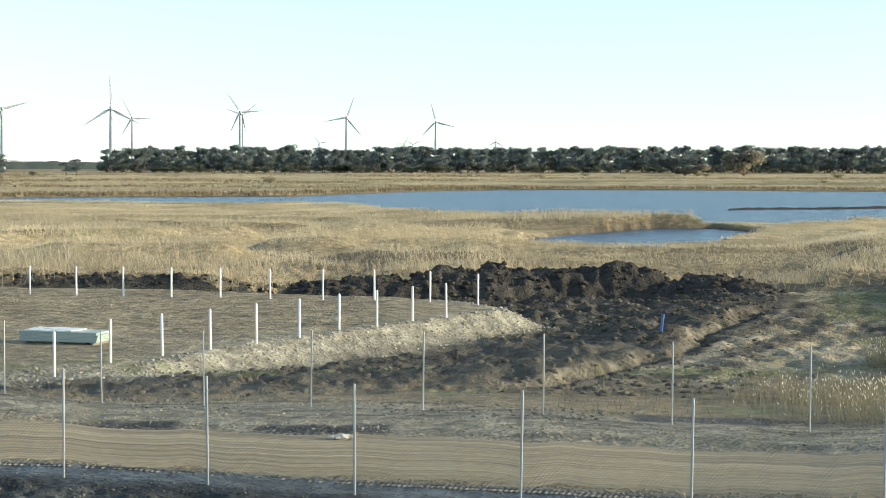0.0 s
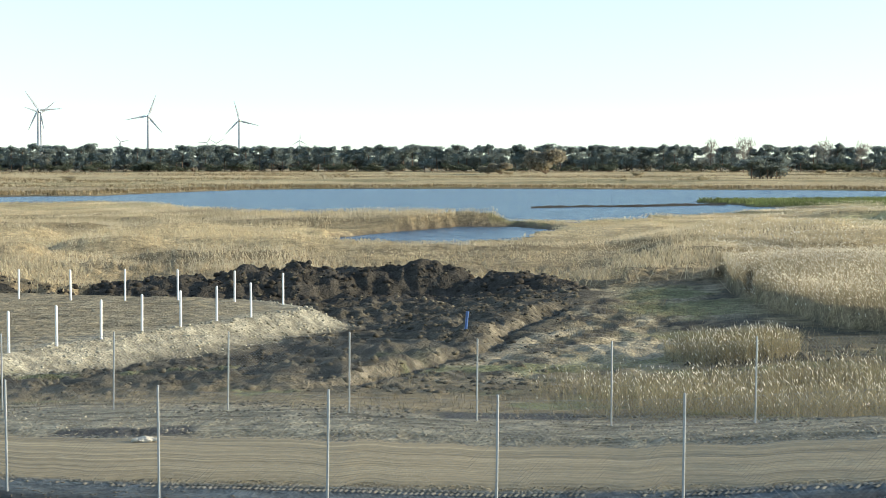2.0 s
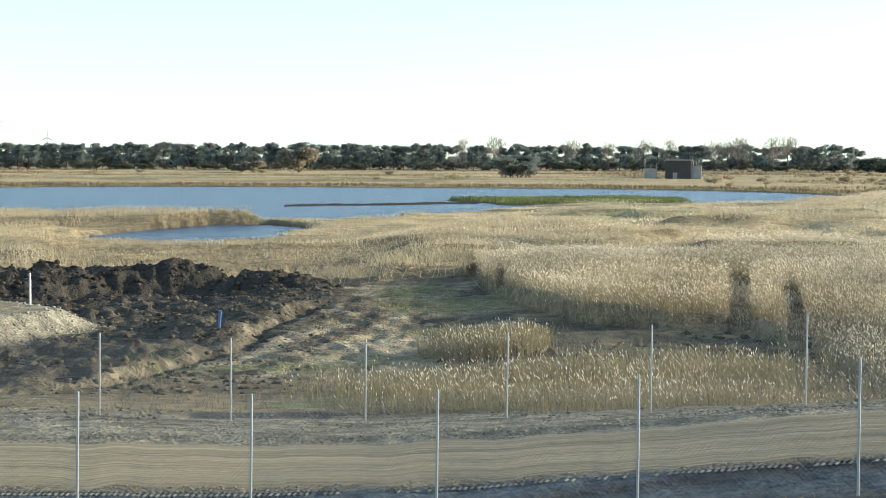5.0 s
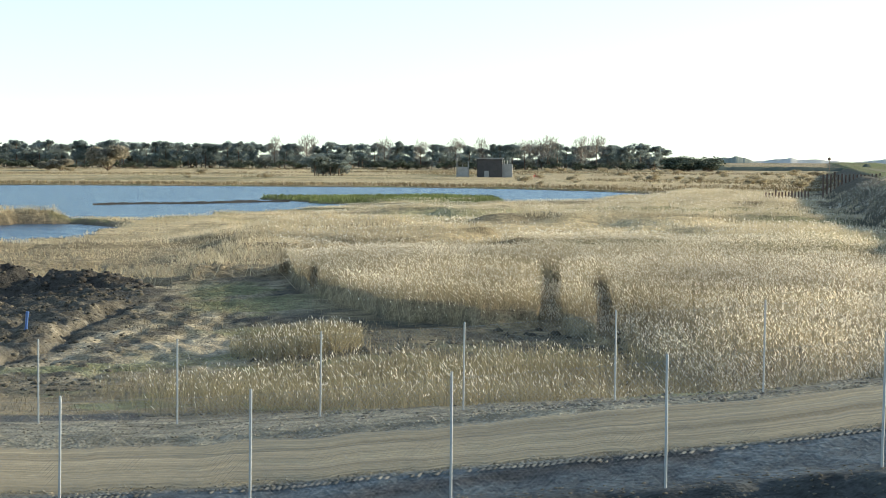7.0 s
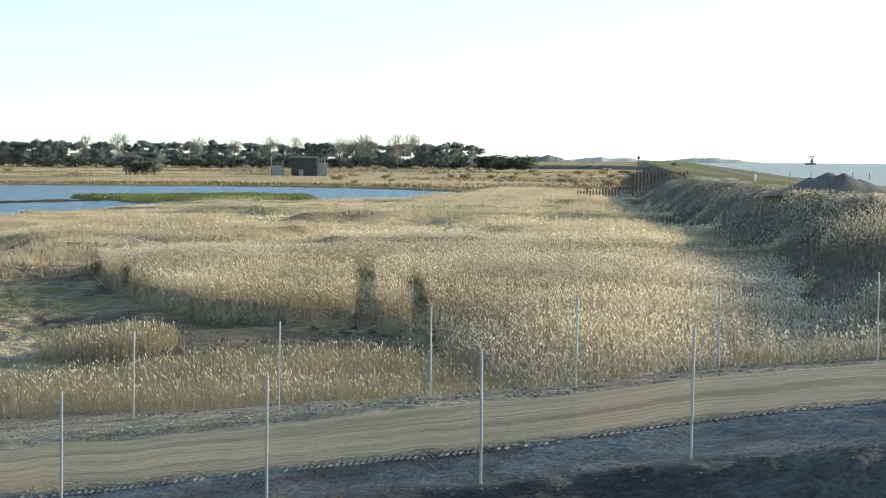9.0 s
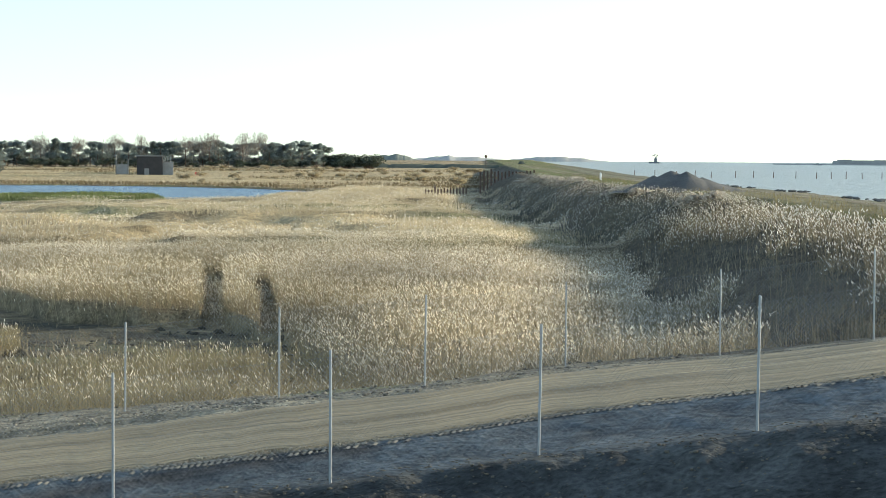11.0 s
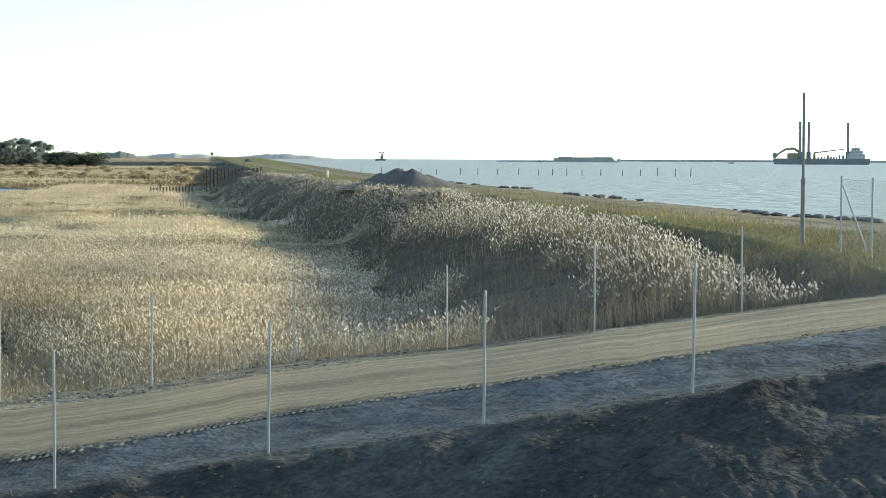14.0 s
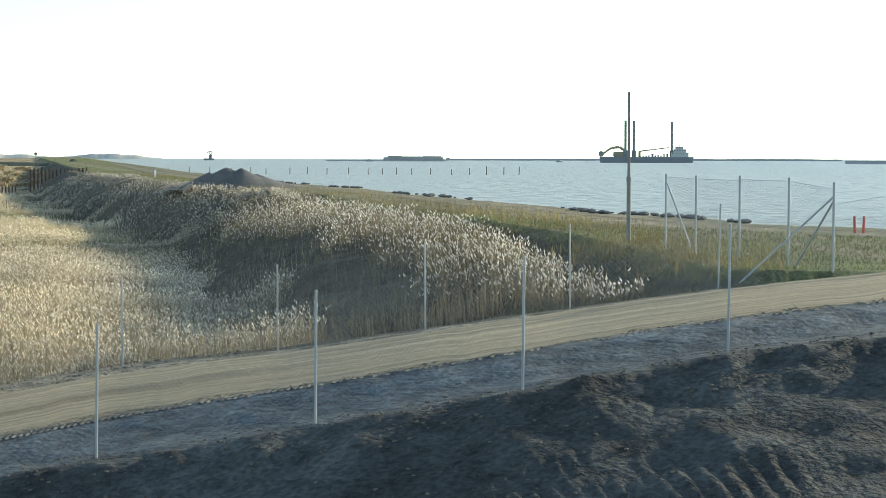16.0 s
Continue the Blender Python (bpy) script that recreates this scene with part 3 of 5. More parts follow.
def wire_mesh(a, b, h0, h1, pitch=0.058, wire=0.0013):
    """Diagonal wires in both directions between two feet a and b, clipped to the panel."""
    a, b = Vector(a), Vector(b)
    flat = (b - a)
    length = math.hypot(flat.x, flat.y)
    height = h1 - h0
    side = Vector((-flat.y, flat.x, 0)).normalized()
    verts, faces = [], []

    def at(u, v):
        return a + flat * (u / length) + Vector((0, 0, h0 + v))
    step = pitch * 1.414
    n = int((length + height) / step) + 1
    for k in range(n):
        c = k * step
        for sgn in (1, -1):
            u0, v0 = max(0, c - height), min(height, c)
            u1, v1 = min(length, c), max(0, c - length)
            if u1 - u0 < 0.02:
                continue
            if sgn < 0:
                u0, u1 = length - u0, length - u1
            p, q = at(u0, v0), at(u1, v1)
            d = (q - p).normalized()
            w = side.cross(d).normalized() * wire
            o = side * wire * sgn
            i = len(verts)
            verts += [p + w + o, p - w + o, p - o * 0.5, q + w + o, q - w + o, q - o * 0.5]
            faces += [(i, i + 1, i + 4, i + 3), (i + 1, i + 2, i + 5, i + 4), (i + 2, i, i + 3, i + 5)]
    for v in (0.02, height * 0.5, height - 0.02):
        p, q = at(0, v), at(length, v)
        i = len(verts)
        up = Vector((0, 0, wire * 1.2))
        verts += [p + up, p - up, p + side * wire * 2, q + up, q - up, q + side * wire * 2]
        faces += [(i, i + 1, i + 4, i + 3), (i + 1, i + 2, i + 5, i + 4), (i + 2, i, i + 3, i + 5)]
    return verts, faces


def fence(name, azs, rs, zs, radius, label, h=2.0, leans=None):
    rnd = random.Random(3)
    top = empty(name, (0, 0, 0), label, "fence")
    feet = [(*place(a, r), z) for a, r, z in zip(azs, rs, zs)]
    for i, (x, y, z) in enumerate(feet):
        lean = (rnd.uniform(-0.02, 0.035), rnd.uniform(-0.03, 0.03))
        p = part("post", fence_post("post", x, y, z, h + 0.02, radius, MAT_STEEL, lean), MAT_STEEL, top)
        p.location = (x, y, z)
    for a, b in zip(feet, feet[1:]):
        v, f = wire_mesh(a, b, 0.05, h - 0.05)
        w = new("wire_mesh", mesh_from("wire_mesh", v, f, MAT_WIRE))
        w.parent = top
    return top


fence("chain_link_fence", NEAR_AZ, NEAR_R, NEAR_Z, 0.022, "galvanised chain-link fence along the dirt road")
fence("chain_link_fence", FAR_AZ[:19], FAR_R[:19], FAR_Z[:19], 0.021, "galvanised chain-link fence before the reed marsh")
# ==== things ====
# ---- reeds ----
def reed_material(name, base, glow, spread=0.36):
    """Dry straw that lets some light through, each stalk a little different."""
    m = bpy.data.materials.new(name)
    m.use_nodes = True
    nt = m.node_tree
    b = nt.nodes["Principled BSDF"]
    b.inputs["Roughness"].default_value = 0.6
    b.inputs["Specular IOR Level"].default_value = 0.25
    geo = nt.nodes.new("ShaderNodeNewGeometry")
    ramp = nt.nodes.new("ShaderNodeMapRange")
    ramp.inputs[3].default_value, ramp.inputs[4].default_value = 1 - spread, 1 + spread
    nt.links.new(geo.outputs["Random Per Island"], ramp.inputs[0])
    co = nt.nodes.new("ShaderNodeTexCoord")
    no = nt.nodes.new("ShaderNodeTexNoise")
    no.inputs["Scale"].default_value, no.inputs["Detail"].default_value = 0.12, 4
    mp = nt.nodes.new("ShaderNodeMapping")
    mp.inputs["Scale"].default_value = (0.9, 0.8, 1)
    nt.links.new(co.outputs["Object"], mp.inputs[0])
    nt.links.new(mp.outputs[0], no.inputs["Vector"])
    tone = nt.nodes.new("ShaderNodeMapRange")
    tone.inputs[1].default_value, tone.inputs[2].default_value = 0.35, 0.65
    tone.inputs[3].default_value, tone.inputs[4].default_value = 0.68, 1.28
    nt.links.new(no.outputs[0], tone.inputs[0])
    k = nt.nodes.new("ShaderNodeMath")
    k.operation = "MULTIPLY"
    nt.links.new(ramp.outputs[0], k.inputs[0])
    nt.links.new(tone.outputs[0], k.inputs[1])
    mul = nt.nodes.new("ShaderNodeMix")
    mul.data_type, mul.blend_type = "RGBA", "MULTIPLY"
    mul.inputs[0].default_value = 1.0
    hue = nt.nodes.new("ShaderNodeTexNoise")
    hue.inputs["Scale"].default_value, hue.inputs["Detail"].default_value = 0.05, 5
    drift = nt.nodes.new("ShaderNodeMapRange")
    drift.inputs[1].default_value, drift.inputs[2].default_value = 0.42, 0.62
    two = nt.nodes.new("ShaderNodeMix")
    two.data_type = "RGBA"
    two.inputs[6].default_value = (*base, 1)
    two.inputs[7].default_value = (base[0] * 0.84, base[1] * 0.82, base[2] * 0.76, 1)
    nt.links.new(co.outputs["Object"], hue.inputs["Vector"])
    nt.links.new(hue.outputs[0], drift.inputs[0])
    nt.links.new(drift.outputs[0], two.inputs[0])
    nt.links.new(two.outputs[2], mul.inputs[6])
    nt.links.new(k.outputs[0], mul.inputs[7])
    nt.links.new(mul.outputs[2], b.inputs["Base Color"])
    tr = nt.nodes.new("ShaderNodeBsdfTranslucent")
    nt.links.new(mul.outputs[2], tr.inputs[0])
    mx = nt.nodes.new("ShaderNodeMixShader")
    mx.inputs[0].default_value = glow
    nt.links.new(b.outputs[0], mx.inputs[1])
    nt.links.new(tr.outputs[0], mx.inputs[2])
    nt.links.new(mx.outputs[0], nt.nodes["Material Output"].inputs[0])
    return m


MAT_REED = reed_material("dry_reed_straw", (0.40, 0.335, 0.22), 0.42, 0.45)
MAT_PLUME = reed_material("pale_reed_plume", (0.86, 0.79, 0.66), 0.45, 0.3)
MAT_MARSH = reed_material("golden_marsh_reed", (0.62, 0.525, 0.36), 0.4, 0.12)
MAT_VERGE = reed_material("olive_brown_reed", (0.30, 0.255, 0.15), 0.4)
MAT_SILVER = reed_material("silvery_plume", (0.86, 0.82, 0.74), 0.5, 0.2)
MAT_BROWN = reed_material("brown_winter_grass", (0.29, 0.24, 0.155), 0.3)


def reeds(name, label, x, y, z, h, w, leaf, plume_w, plume_l, mats, seed, lean=0.10, share=1.0):
    """Stalks with two leaves each, and plumes on a share of them."""
    rs = np.random.RandomState(seed)
    n = len(x)
    h = h * rs.uniform(0.32, 1.15, n) * (0.78 + 0.44 * fbm(x, y, 1.6, 3, seed))
    ang = rs.uniform(0, 2 * np.pi, n)
    lx, ly = rs.normal(-0.05, lean, n), rs.normal(0.0, lean, n)
    p0 = np.stack([x, y, z], 1)
    ax = np.stack([lx, ly, np.ones(n)], 1) * h[:, None]
    side = np.stack([np.cos(ang), np.sin(ang), np.zeros(n)], 1)

    def quad(a, b, wa, wb, sd):
        return np.stack([a - sd * wa[:, None], a + sd * wa[:, None], b + sd * wb[:, None], b - sd * wb[:, None]], 1)
    ww = np.full(n, w / 2) * rs.uniform(0.7, 1.3, n)
    quads = [quad(p0, p0 + ax, ww, ww * 0.6, side)]
    for k in range(leaf):
        f = rs.uniform(0.25, 0.8, n)[:, None]
        a2 = rs.uniform(0, 2 * np.pi, n)
        out = np.stack([np.cos(a2), np.sin(a2), rs.uniform(0.3, 1.4, n)], 1) * (h * 0.22)[:, None]
        s2 = np.stack([-np.sin(a2), np.cos(a2), np.zeros(n)], 1)
        a = p0 + ax * f
        quads.append(quad(a, a + out, ww * 1.6, ww * 0.15, s2))
    top = empty(name, (0, 0, 0), label, "reeds", kind="stuff")
    q = np.concatenate(quads).reshape(-1, 3)
    ob = new("stalks", mesh_from("stalks", q, np.arange(len(q)).reshape(-1, 4), mats[0]))
    ob.parent = top
    tagged(ob, kind="stuff")
    if plume_w:
        keep = rs.rand(n) < share
        tip, d = (p0 + ax)[keep], ax[keep] / np.linalg.norm(ax[keep], axis=1)[:, None]
        m = len(tip)
        d = d + np.stack([rs.normal(-0.2, 0.35, m), rs.normal(0, 0.35, m), np.zeros(m)], 1)
        ln = plume_l * rs.uniform(0.7, 1.3, m)[:, None]
        out = []
        for turn in (0, np.pi / 2):
            sd = np.stack([np.cos(ang[keep] + turn), np.sin(ang[keep] + turn), np.zeros(m)], 1) * plume_w * rs.uniform(0.6, 1.3, m)[:, None]
            b = tip - d * ln * 0.4
            out.append(np.stack([b, tip + sd * 0.5, tip + d * ln * 0.6, tip - sd * 0.5], 1))
        q = np.stack(out, 1).reshape(-1, 3)
        ob = new("plumes", mesh_from("plumes", q, np.arange(len(q)).reshape(-1, 4), mats[1]))
        ob.parent = top
        tagged(ob, kind="stuff")
    return top


def scatter(n, az0, az1, r0, r1, seed, power=1.0):
    """Even spots over a sector of the plan."""
    rs = np.random.RandomState(seed)
    a = np.radians(rs.uniform(az0, az1, n))
    r = (r0 ** (2 * power) + (r1 ** (2 * power) - r0 ** (2 * power)) * rs.rand(n)) ** (0.5 / power)
    return r * np.sin(a), r * np.cos(a), rs.rand(n)


def reed_bed(name, label, n, az0, az1, r0, r1, seed, w, leaf, pw, pl, mats, keep=None, lean=0.1, share=1.0, power=1.0, tall=1.0, up=0.3):
    x, y, u = scatter(n, az0, az1, r0, r1, seed, power)
    cov, high, bed = reed_cover(x, y)
    ok = u < cov
    if keep is not None:
        ok &= keep(x, y, bed)
    x, y, high, bed = x[ok], y[ok], high[ok], bed[ok]
    foot = ground_z(x, y, False) + up * high * (bed > 0.9)
    return reeds(name, label, x, y, foot, (high - up * high * (bed > 0.9)) * tall, w, leaf, pw, pl, mats, seed, lean, share)


in_bed = lambda x, y, bed: (bed > 0.2) & (signed_distance(x, y, CREST_IN) < -10.5 + 8 * (fbm(x, y, 3.5, 3, 60) - 0.5))
on_dike = lambda x, y, bed: (bed > 0.2) & (signed_distance(x, y, CREST_IN) >= -5.8 - 4.2 * sstep(75, 125, np.hypot(x, y)) + 4 * (fbm(x, y, 6, 2, 59) - 0.5))
on_slope = lambda x, y, bed: (bed > 0.2) & (np.abs(signed_distance(x, y, CREST_IN) + 10.5) < 5.5)
off_bed = lambda x, y, bed: bed <= 0.2
reed_bed("reed_bed", "dense pale dry reeds with feathery plumes behind the fence", 220000, 15.5, 48, 38, 125, 61, 0.012, 2, 0.044, 0.115, (MAT_REED, MAT_PLUME), in_bed, power=0.7, lean=0.24, share=0.55)
reed_bed("dike_reeds", "tall silvery reeds on the shaded dike slope", 180000, 33, 56, 38, 260, 62, 0.012, 2, 0.046, 0.12, (MAT_BROWN, MAT_SILVER), on_dike, power=0.55, tall=0.92, lean=0.22, share=0.62)
reed_bed("marsh_reeds", "golden marsh reeds round the lake shore", 300000, -18, 16.2, 86, 330, 63, 0.03, 1, 0.09, 0.16, (MAT_MARSH, MAT_MARSH), in_bed, power=0.7, share=0.18, lean=0.42, up=0.6, tall=1.15)
reed_bed("far_reeds", "wide straw-coloured reed flat", 190000, 15, 38, 122, 340, 64, 0.035, 1, 0.11, 0.16, (MAT_MARSH, MAT_PLUME), in_bed, power=0.7, share=0.10, lean=0.32, up=0.55, tall=1.15)
reed_bed("verge_reeds", "sparse brown reeds and grass beside the fence", 75000, 8, 35, 39, 66, 65, 0.012, 3, 0.027, 0.11, (MAT_VERGE, MAT_PLUME), off_bed, share=0.28, tall=0.82, lean=0.2)
reed_bed("slope_scrub", "dark dead reeds and scrub on the shaded dike foot", 45000, 33, 54, 38, 200, 66, 0.016, 2, 0, 0, (MAT_BROWN, MAT_PLUME), on_slope, power=0.5, tall=0.6)



def blades(name, label, n, az0, az1, r0, r1, seed, h, w, mat, keep, power=0.6):
    """Upright grass tufts strewn over open ground."""
    x, y, u = scatter(n, az0, az1, r0, r1, seed, power)
    ok = keep(x, y, u)
    x, y = x[ok], y[ok]
    return reeds(name, label, x, y, ground_z(x, y, False) - 0.03, np.full(len(x), h), w, 1, 0, 0, (mat, mat), seed, 0.3)


MAT_STRAW = reed_material("bleached_meadow_grass", (0.62, 0.53, 0.36), 0.35, 0.08)
MAT_OLIVE = reed_material("olive_dike_grass", (0.165, 0.18, 0.07), 0.35)
MAT_SPIT = reed_material("green_spit_grass", (0.17, 0.20, 0.07), 0.3)
MAT_SHORE = reed_material("dark_shore_sedge", (0.25, 0.19, 0.105), 0.25, 0.2)
land = lambda x, y: lake_depth(x, y) < -1.5
blades("meadow_grass", "bleached yellow grass on the flat beyond the lake", 150000, -18, 34, 345, 900, 67, 0.26, 0.15, MAT_STRAW,
       lambda x, y, u: land(x, y) & (u < 0.1 + 2.2 * (fbm(x, y, 60, 4, 68) - 0.3)) & (signed_distance(x, y, CREST_IN) < -6), 0.5)
blades("heath_patches", "brown and olive rough patches in the far meadow", 60000, -18, 34, 430, 930, 75, 0.6, 0.3, MAT_SHORE,
       lambda x, y, u: land(x, y) & (fbm(x * 0.6, y, 60, 4, 76) > 0.55) & (signed_distance(x, y, CREST_IN) < -6), 0.5)
blades("shore_sedge", "brown sedge belt along the far lake shore", 60000, -18, 34, 320, 520, 69, 0.7, 0.3, MAT_SHORE,
       lambda x, y, u: land(x, y) & (np.abs(np.hypot(x, y) - np.interp(polar(x, y)[0], LAKE_AZ, LAKE_FAR) - 14) < 13) & (signed_distance(x, y, CREST_IN) < -6), 0.5)
blades("dike_grass", "short olive and straw grass on the dike", 190000, 34, 66, 36, 330, 70, 0.12, 0.03, MAT_OLIVE,
       lambda x, y, u: ((signed_distance(x, y, CREST_IN) > -3.5) | ((polar(x, y)[0] > 49) & (signed_distance(x, y, CREST_IN) > -14))) & (signed_distance(x, y, CREST_OUT) < -9) & (polar(x, y)[1] > np.interp(polar(x, y)[0], FAR_AZ, FAR_R) + 0.5), 0.4)
MAT_CREST = reed_material("brown_olive_crest_grass", (0.27, 0.225, 0.105), 0.4)
blades("crest_grass", "rough brown and olive grass along the dike crest", 60000, 35, 58, 38, 240, 77, 0.42, 0.022, MAT_CREST,
       lambda x, y, u: (np.abs(signed_distance(x, y, CREST_IN) - 0.5) < 3.2) & (u < 2.4 * fbm(x, y, 4, 3, 78) - 0.5) & (polar(x, y)[1] > np.interp(polar(x, y)[0], FAR_AZ, FAR_R) + 0.5), 0.4)
blades("spit_grass", "low green grass on the spit in the lake", 16000, 14, 25, 262, 320, 74, 0.55, 0.16, MAT_SPIT,
       lambda x, y, u: land(x, y) & (np.hypot((polar(x, y)[0] - 19.4) / 4.6, (polar(x, y)[1] - 290) / 27) < 1), 0.5)
blades("yard_grass", "thin dead grass in the churned yard", 26000, -16, 30, 42, 92, 72, 0.22, 0.02, MAT_BROWN,
       lambda x, y, u: (u < 2.2 * (fbm(x, y, 5, 3, 73) - 0.42)) & (poly_distance(x, y, PLATFORM) > 0.5) & ((polar(x, y)[1] < 57) | (signed_distance(x, y, TRENCH) > 2)) & (polar(x, y)[1] > np.interp(polar(x, y)[0], FAR_AZ, FAR_R) - 2.5), 0.6)


# ---- loose soil and gravel ----
def lumps(name, label, x, y, size, mat, seed, sink=0.35, flat=0.7):
    """Many small angular lumps in one mesh."""
    rs = np.random.RandomState(seed)
    bm = bmesh.new()
    bmesh.ops.create_icosphere(bm, subdivisions=1, radius=1)
    bm.verts.ensure_lookup_table()
    base = np.array([v.co[:] for v in bm.verts])
    tri = np.array([[v.index for v in f.verts] for f in bm.faces])
    bm.free()
    n, k = len(x), len(base)
    p = base[None] * rs.uniform(0.65, 1.35, (n, k, 1)) * np.array((1.15, 1.0, flat))
    a = rs.uniform(0, 2 * np.pi, n)[:, None]
    p = np.stack([p[..., 0] * np.cos(a) - p[..., 1] * np.sin(a), p[..., 0] * np.sin(a) + p[..., 1] * np.cos(a), p[..., 2]], -1) * size[:, None, None]
    z = ground_z(x, y) + size * (flat - sink * 2 * flat)
    p = p + np.stack([x, y, z], -1)[:, None]
    faces = (tri[None] + (np.arange(n) * k)[:, None, None]).reshape(-1, 3)
    ob = new(name, mesh_from(name, p.reshape(-1, 3), faces, mat))
    return tagged(ob, label, "soil", kind="stuff")


def clod_material(name, base):
    m = reed_material(name, base, 0.0)
    m.node_tree.nodes["Principled BSDF"].inputs["Roughness"].default_value = 0.95
    return m


MAT_CLOD = clod_material("dark_peat_clod", (0.047, 0.041, 0.034))
MAT_DIRT = clod_material("brown_soil_clod", (0.30, 0.265, 0.20))
MAT_BANK = clod_material("bank_soil_clod", (0.15, 0.134, 0.106))
MAT_PEBBLE = clod_material("pale_pebble", (0.33, 0.31, 0.245))
rs = np.random.RandomState(81)
hx = rs.uniform(-25, 18, 1900)
hy = np.interp(hx, RIDGE_X, RIDGE_Y) + rs.normal(-1.5, 2.2, 1900)
ok = heap_height(hx, hy) > 0.15
lumps("peat_clods", "dark wet peat clods on the dug heap", hx[ok], hy[ok], 0.04 + 0.2 * rs.rand(ok.sum()) ** 4, MAT_CLOD, 82, 0.5)
x, y, u = scatter(18000, -15, 27, 50, 98, 83, 0.8)
ok = (poly_distance(x, y, PLATFORM) > 1.5) & (u < 2.0 * (fbm(x, y, 6, 3, 84) - 0.28)) & ((x < 0.22 * (y - 60) + 11) | ((polar(x, y)[1] < 68) & (polar(x, y)[0] > 14)))
lumps("yard_clods", "dark soil clods strewn over the dug pit", x[ok], y[ok], 0.025 + 0.16 * rs.rand(ok.sum()) ** 3.5, clod_material("yard_soil_clod", (0.105, 0.092, 0.067)), 85, 0.55)
x, y, u = scatter(16000, -15, 5, 52, 84, 86, 0.7)
pd = poly_distance(x, y, PLATFORM)
ok = (pd > -0.4) & (pd < 2.2)
lumps("slope_gravel", "pale gravel on the platform's slope", x[ok], y[ok], 0.016 + 0.07 * rs.rand(ok.sum()) ** 4, MAT_PEBBLE, 87)
# crumbs along both road edges and over the cut bank
a = rs.uniform(-22, 66, 9000)
side = rs.rand(9000)
ss = np.where(side < 0.5, np.interp(a, LO_AZ, LO_S), np.interp(a, HI_AZ, HI_S)) + rs.normal(0, 0.022, 9000)
r_ = np.interp(a, NEAR_AZ, NEAR_R) + ss * (np.interp(a, FAR_AZ, FAR_R) - np.interp(a, NEAR_AZ, NEAR_R))
lumps("road_crumbs", "grey crumbs of gravel along the road edges", r_ * np.sin(np.radians(a)), r_ * np.cos(np.radians(a)), 0.008 + 0.02 * rs.rand(9000) ** 3, MAT_DIRT, 88)
a = rs.uniform(-20, 68, 6000)
r_ = np.interp(a, NEAR_AZ, NEAR_R) - 9.0 * rs.rand(6000) ** 1.4 + 0.4
lumps("bank_clods", "earth clods on the cut bank below the fence", r_ * np.sin(np.radians(a)), r_ * np.cos(np.radians(a)), 0.01 + 0.03 * rs.rand(6000) ** 5, MAT_BANK, 89, 0.6)
a = rs.uniform(-20, 68, 2600)
r_ = np.interp(a, NEAR_AZ, NEAR_R) + 0.5 - 2.6 * rs.rand(2600) ** 1.6
lumps("bank_crumbs", "sunlit dry crumbs along the top of the cut bank", r_ * np.sin(np.radians(a)), r_ * np.cos(np.radians(a)), 0.01 + 0.03 * rs.rand(2600) ** 4, MAT_BANK, 91, 0.5)
a = rs.uniform(-20, 40, 11000)
ss = rs.uniform(0.6, 1.25, 11000)
r_ = np.interp(a, NEAR_AZ, NEAR_R) + ss * (np.interp(a, FAR_AZ, FAR_R) - np.interp(a, NEAR_AZ, NEAR_R))
x, y = r_ * np.sin(np.radians(a)), r_ * np.cos(np.radians(a))
ok = (ss > np.interp(a, HI_AZ, HI_S) + 0.01) & (rs.rand(11000) < 2.2 * fbm(x, y, 2.2, 3, 94) - 0.5)
lumps("verge_gravel", "grey rubble and gravel in the road verge", x[ok], y[ok], 0.010 + 0.03 * rs.rand(ok.sum()) ** 4, MAT_DIRT, 90)
ok = (ss > 0.85) & (rs.rand(11000) < 2.2 * fbm(x, y, 3.0, 3, 95) - 0.85)
lumps("verge_clods", "dark earth clods thrown up behind the far fence", x[ok], y[ok], 0.015 + 0.06 * rs.rand(ok.sum()) ** 3, MAT_BANK, 96, 0.5)


def tyre_track(name, label, shares, az0, az1, pitch, wide, high, seed):
    """Pressed cleat marks: short slanted ridges of sand in two staggered rows along the road."""
    rs = np.random.RandomState(seed)
    a = []
    while az0 < az1:
        a.append(az0)
        az0 += math.degrees(pitch / float(np.interp(az0, NEAR_AZ, NEAR_R)))
    a = np.array(a) + rs.normal(0, 0.015, len(a))
    rn, rf = np.interp(a, NEAR_AZ, NEAR_R), np.interp(a, FAR_AZ, FAR_R)
    r0 = rn + (rf - rn) * shares(a) + 0.05 * (fbm(a, a * 0, 4.0, 2, seed) - 0.5)
    verts, faces = [], []
    for row, slant in ((-0.5, 0.025), (0.5, -0.025)):
        da = np.degrees(pitch * 0.5 / r0) * (row > 0)
        keep = rs.rand(len(a)) < 1.5 * fbm(a, a * 0, 3.0, 2, seed + 1)
        for k in np.nonzero(keep)[0]:
            i = len(verts)
            h = high * rs.uniform(0.5, 1.2)
            for rr_, sl in ((r0[k] + (row - 0.42) * wide, -slant), (r0[k] + (row + 0.42) * wide, slant)):
                t = math.degrees(sl / rr_)
                for off, up in ((-0.42, -0.01), (-0.1, h), (0.16, h * 0.9), (0.42, -0.01)):
                    x, y = place(a[k] + da[k] + t + math.degrees(off * pitch / rr_), rr_)
                    verts.append((x, y, up))
            faces += [(i, i + 4, i + 5, i + 1), (i + 1, i + 5, i + 6, i + 2), (i + 2, i + 6, i + 7, i + 3)]
    v = np.array(verts)
    v[:, 2] += ground_z(v[:, 0], v[:, 1]) + 0.012
    return tagged(new(name, mesh_from(name, v, faces, MAT_TREAD)), label, "tyre track", kind="stuff")


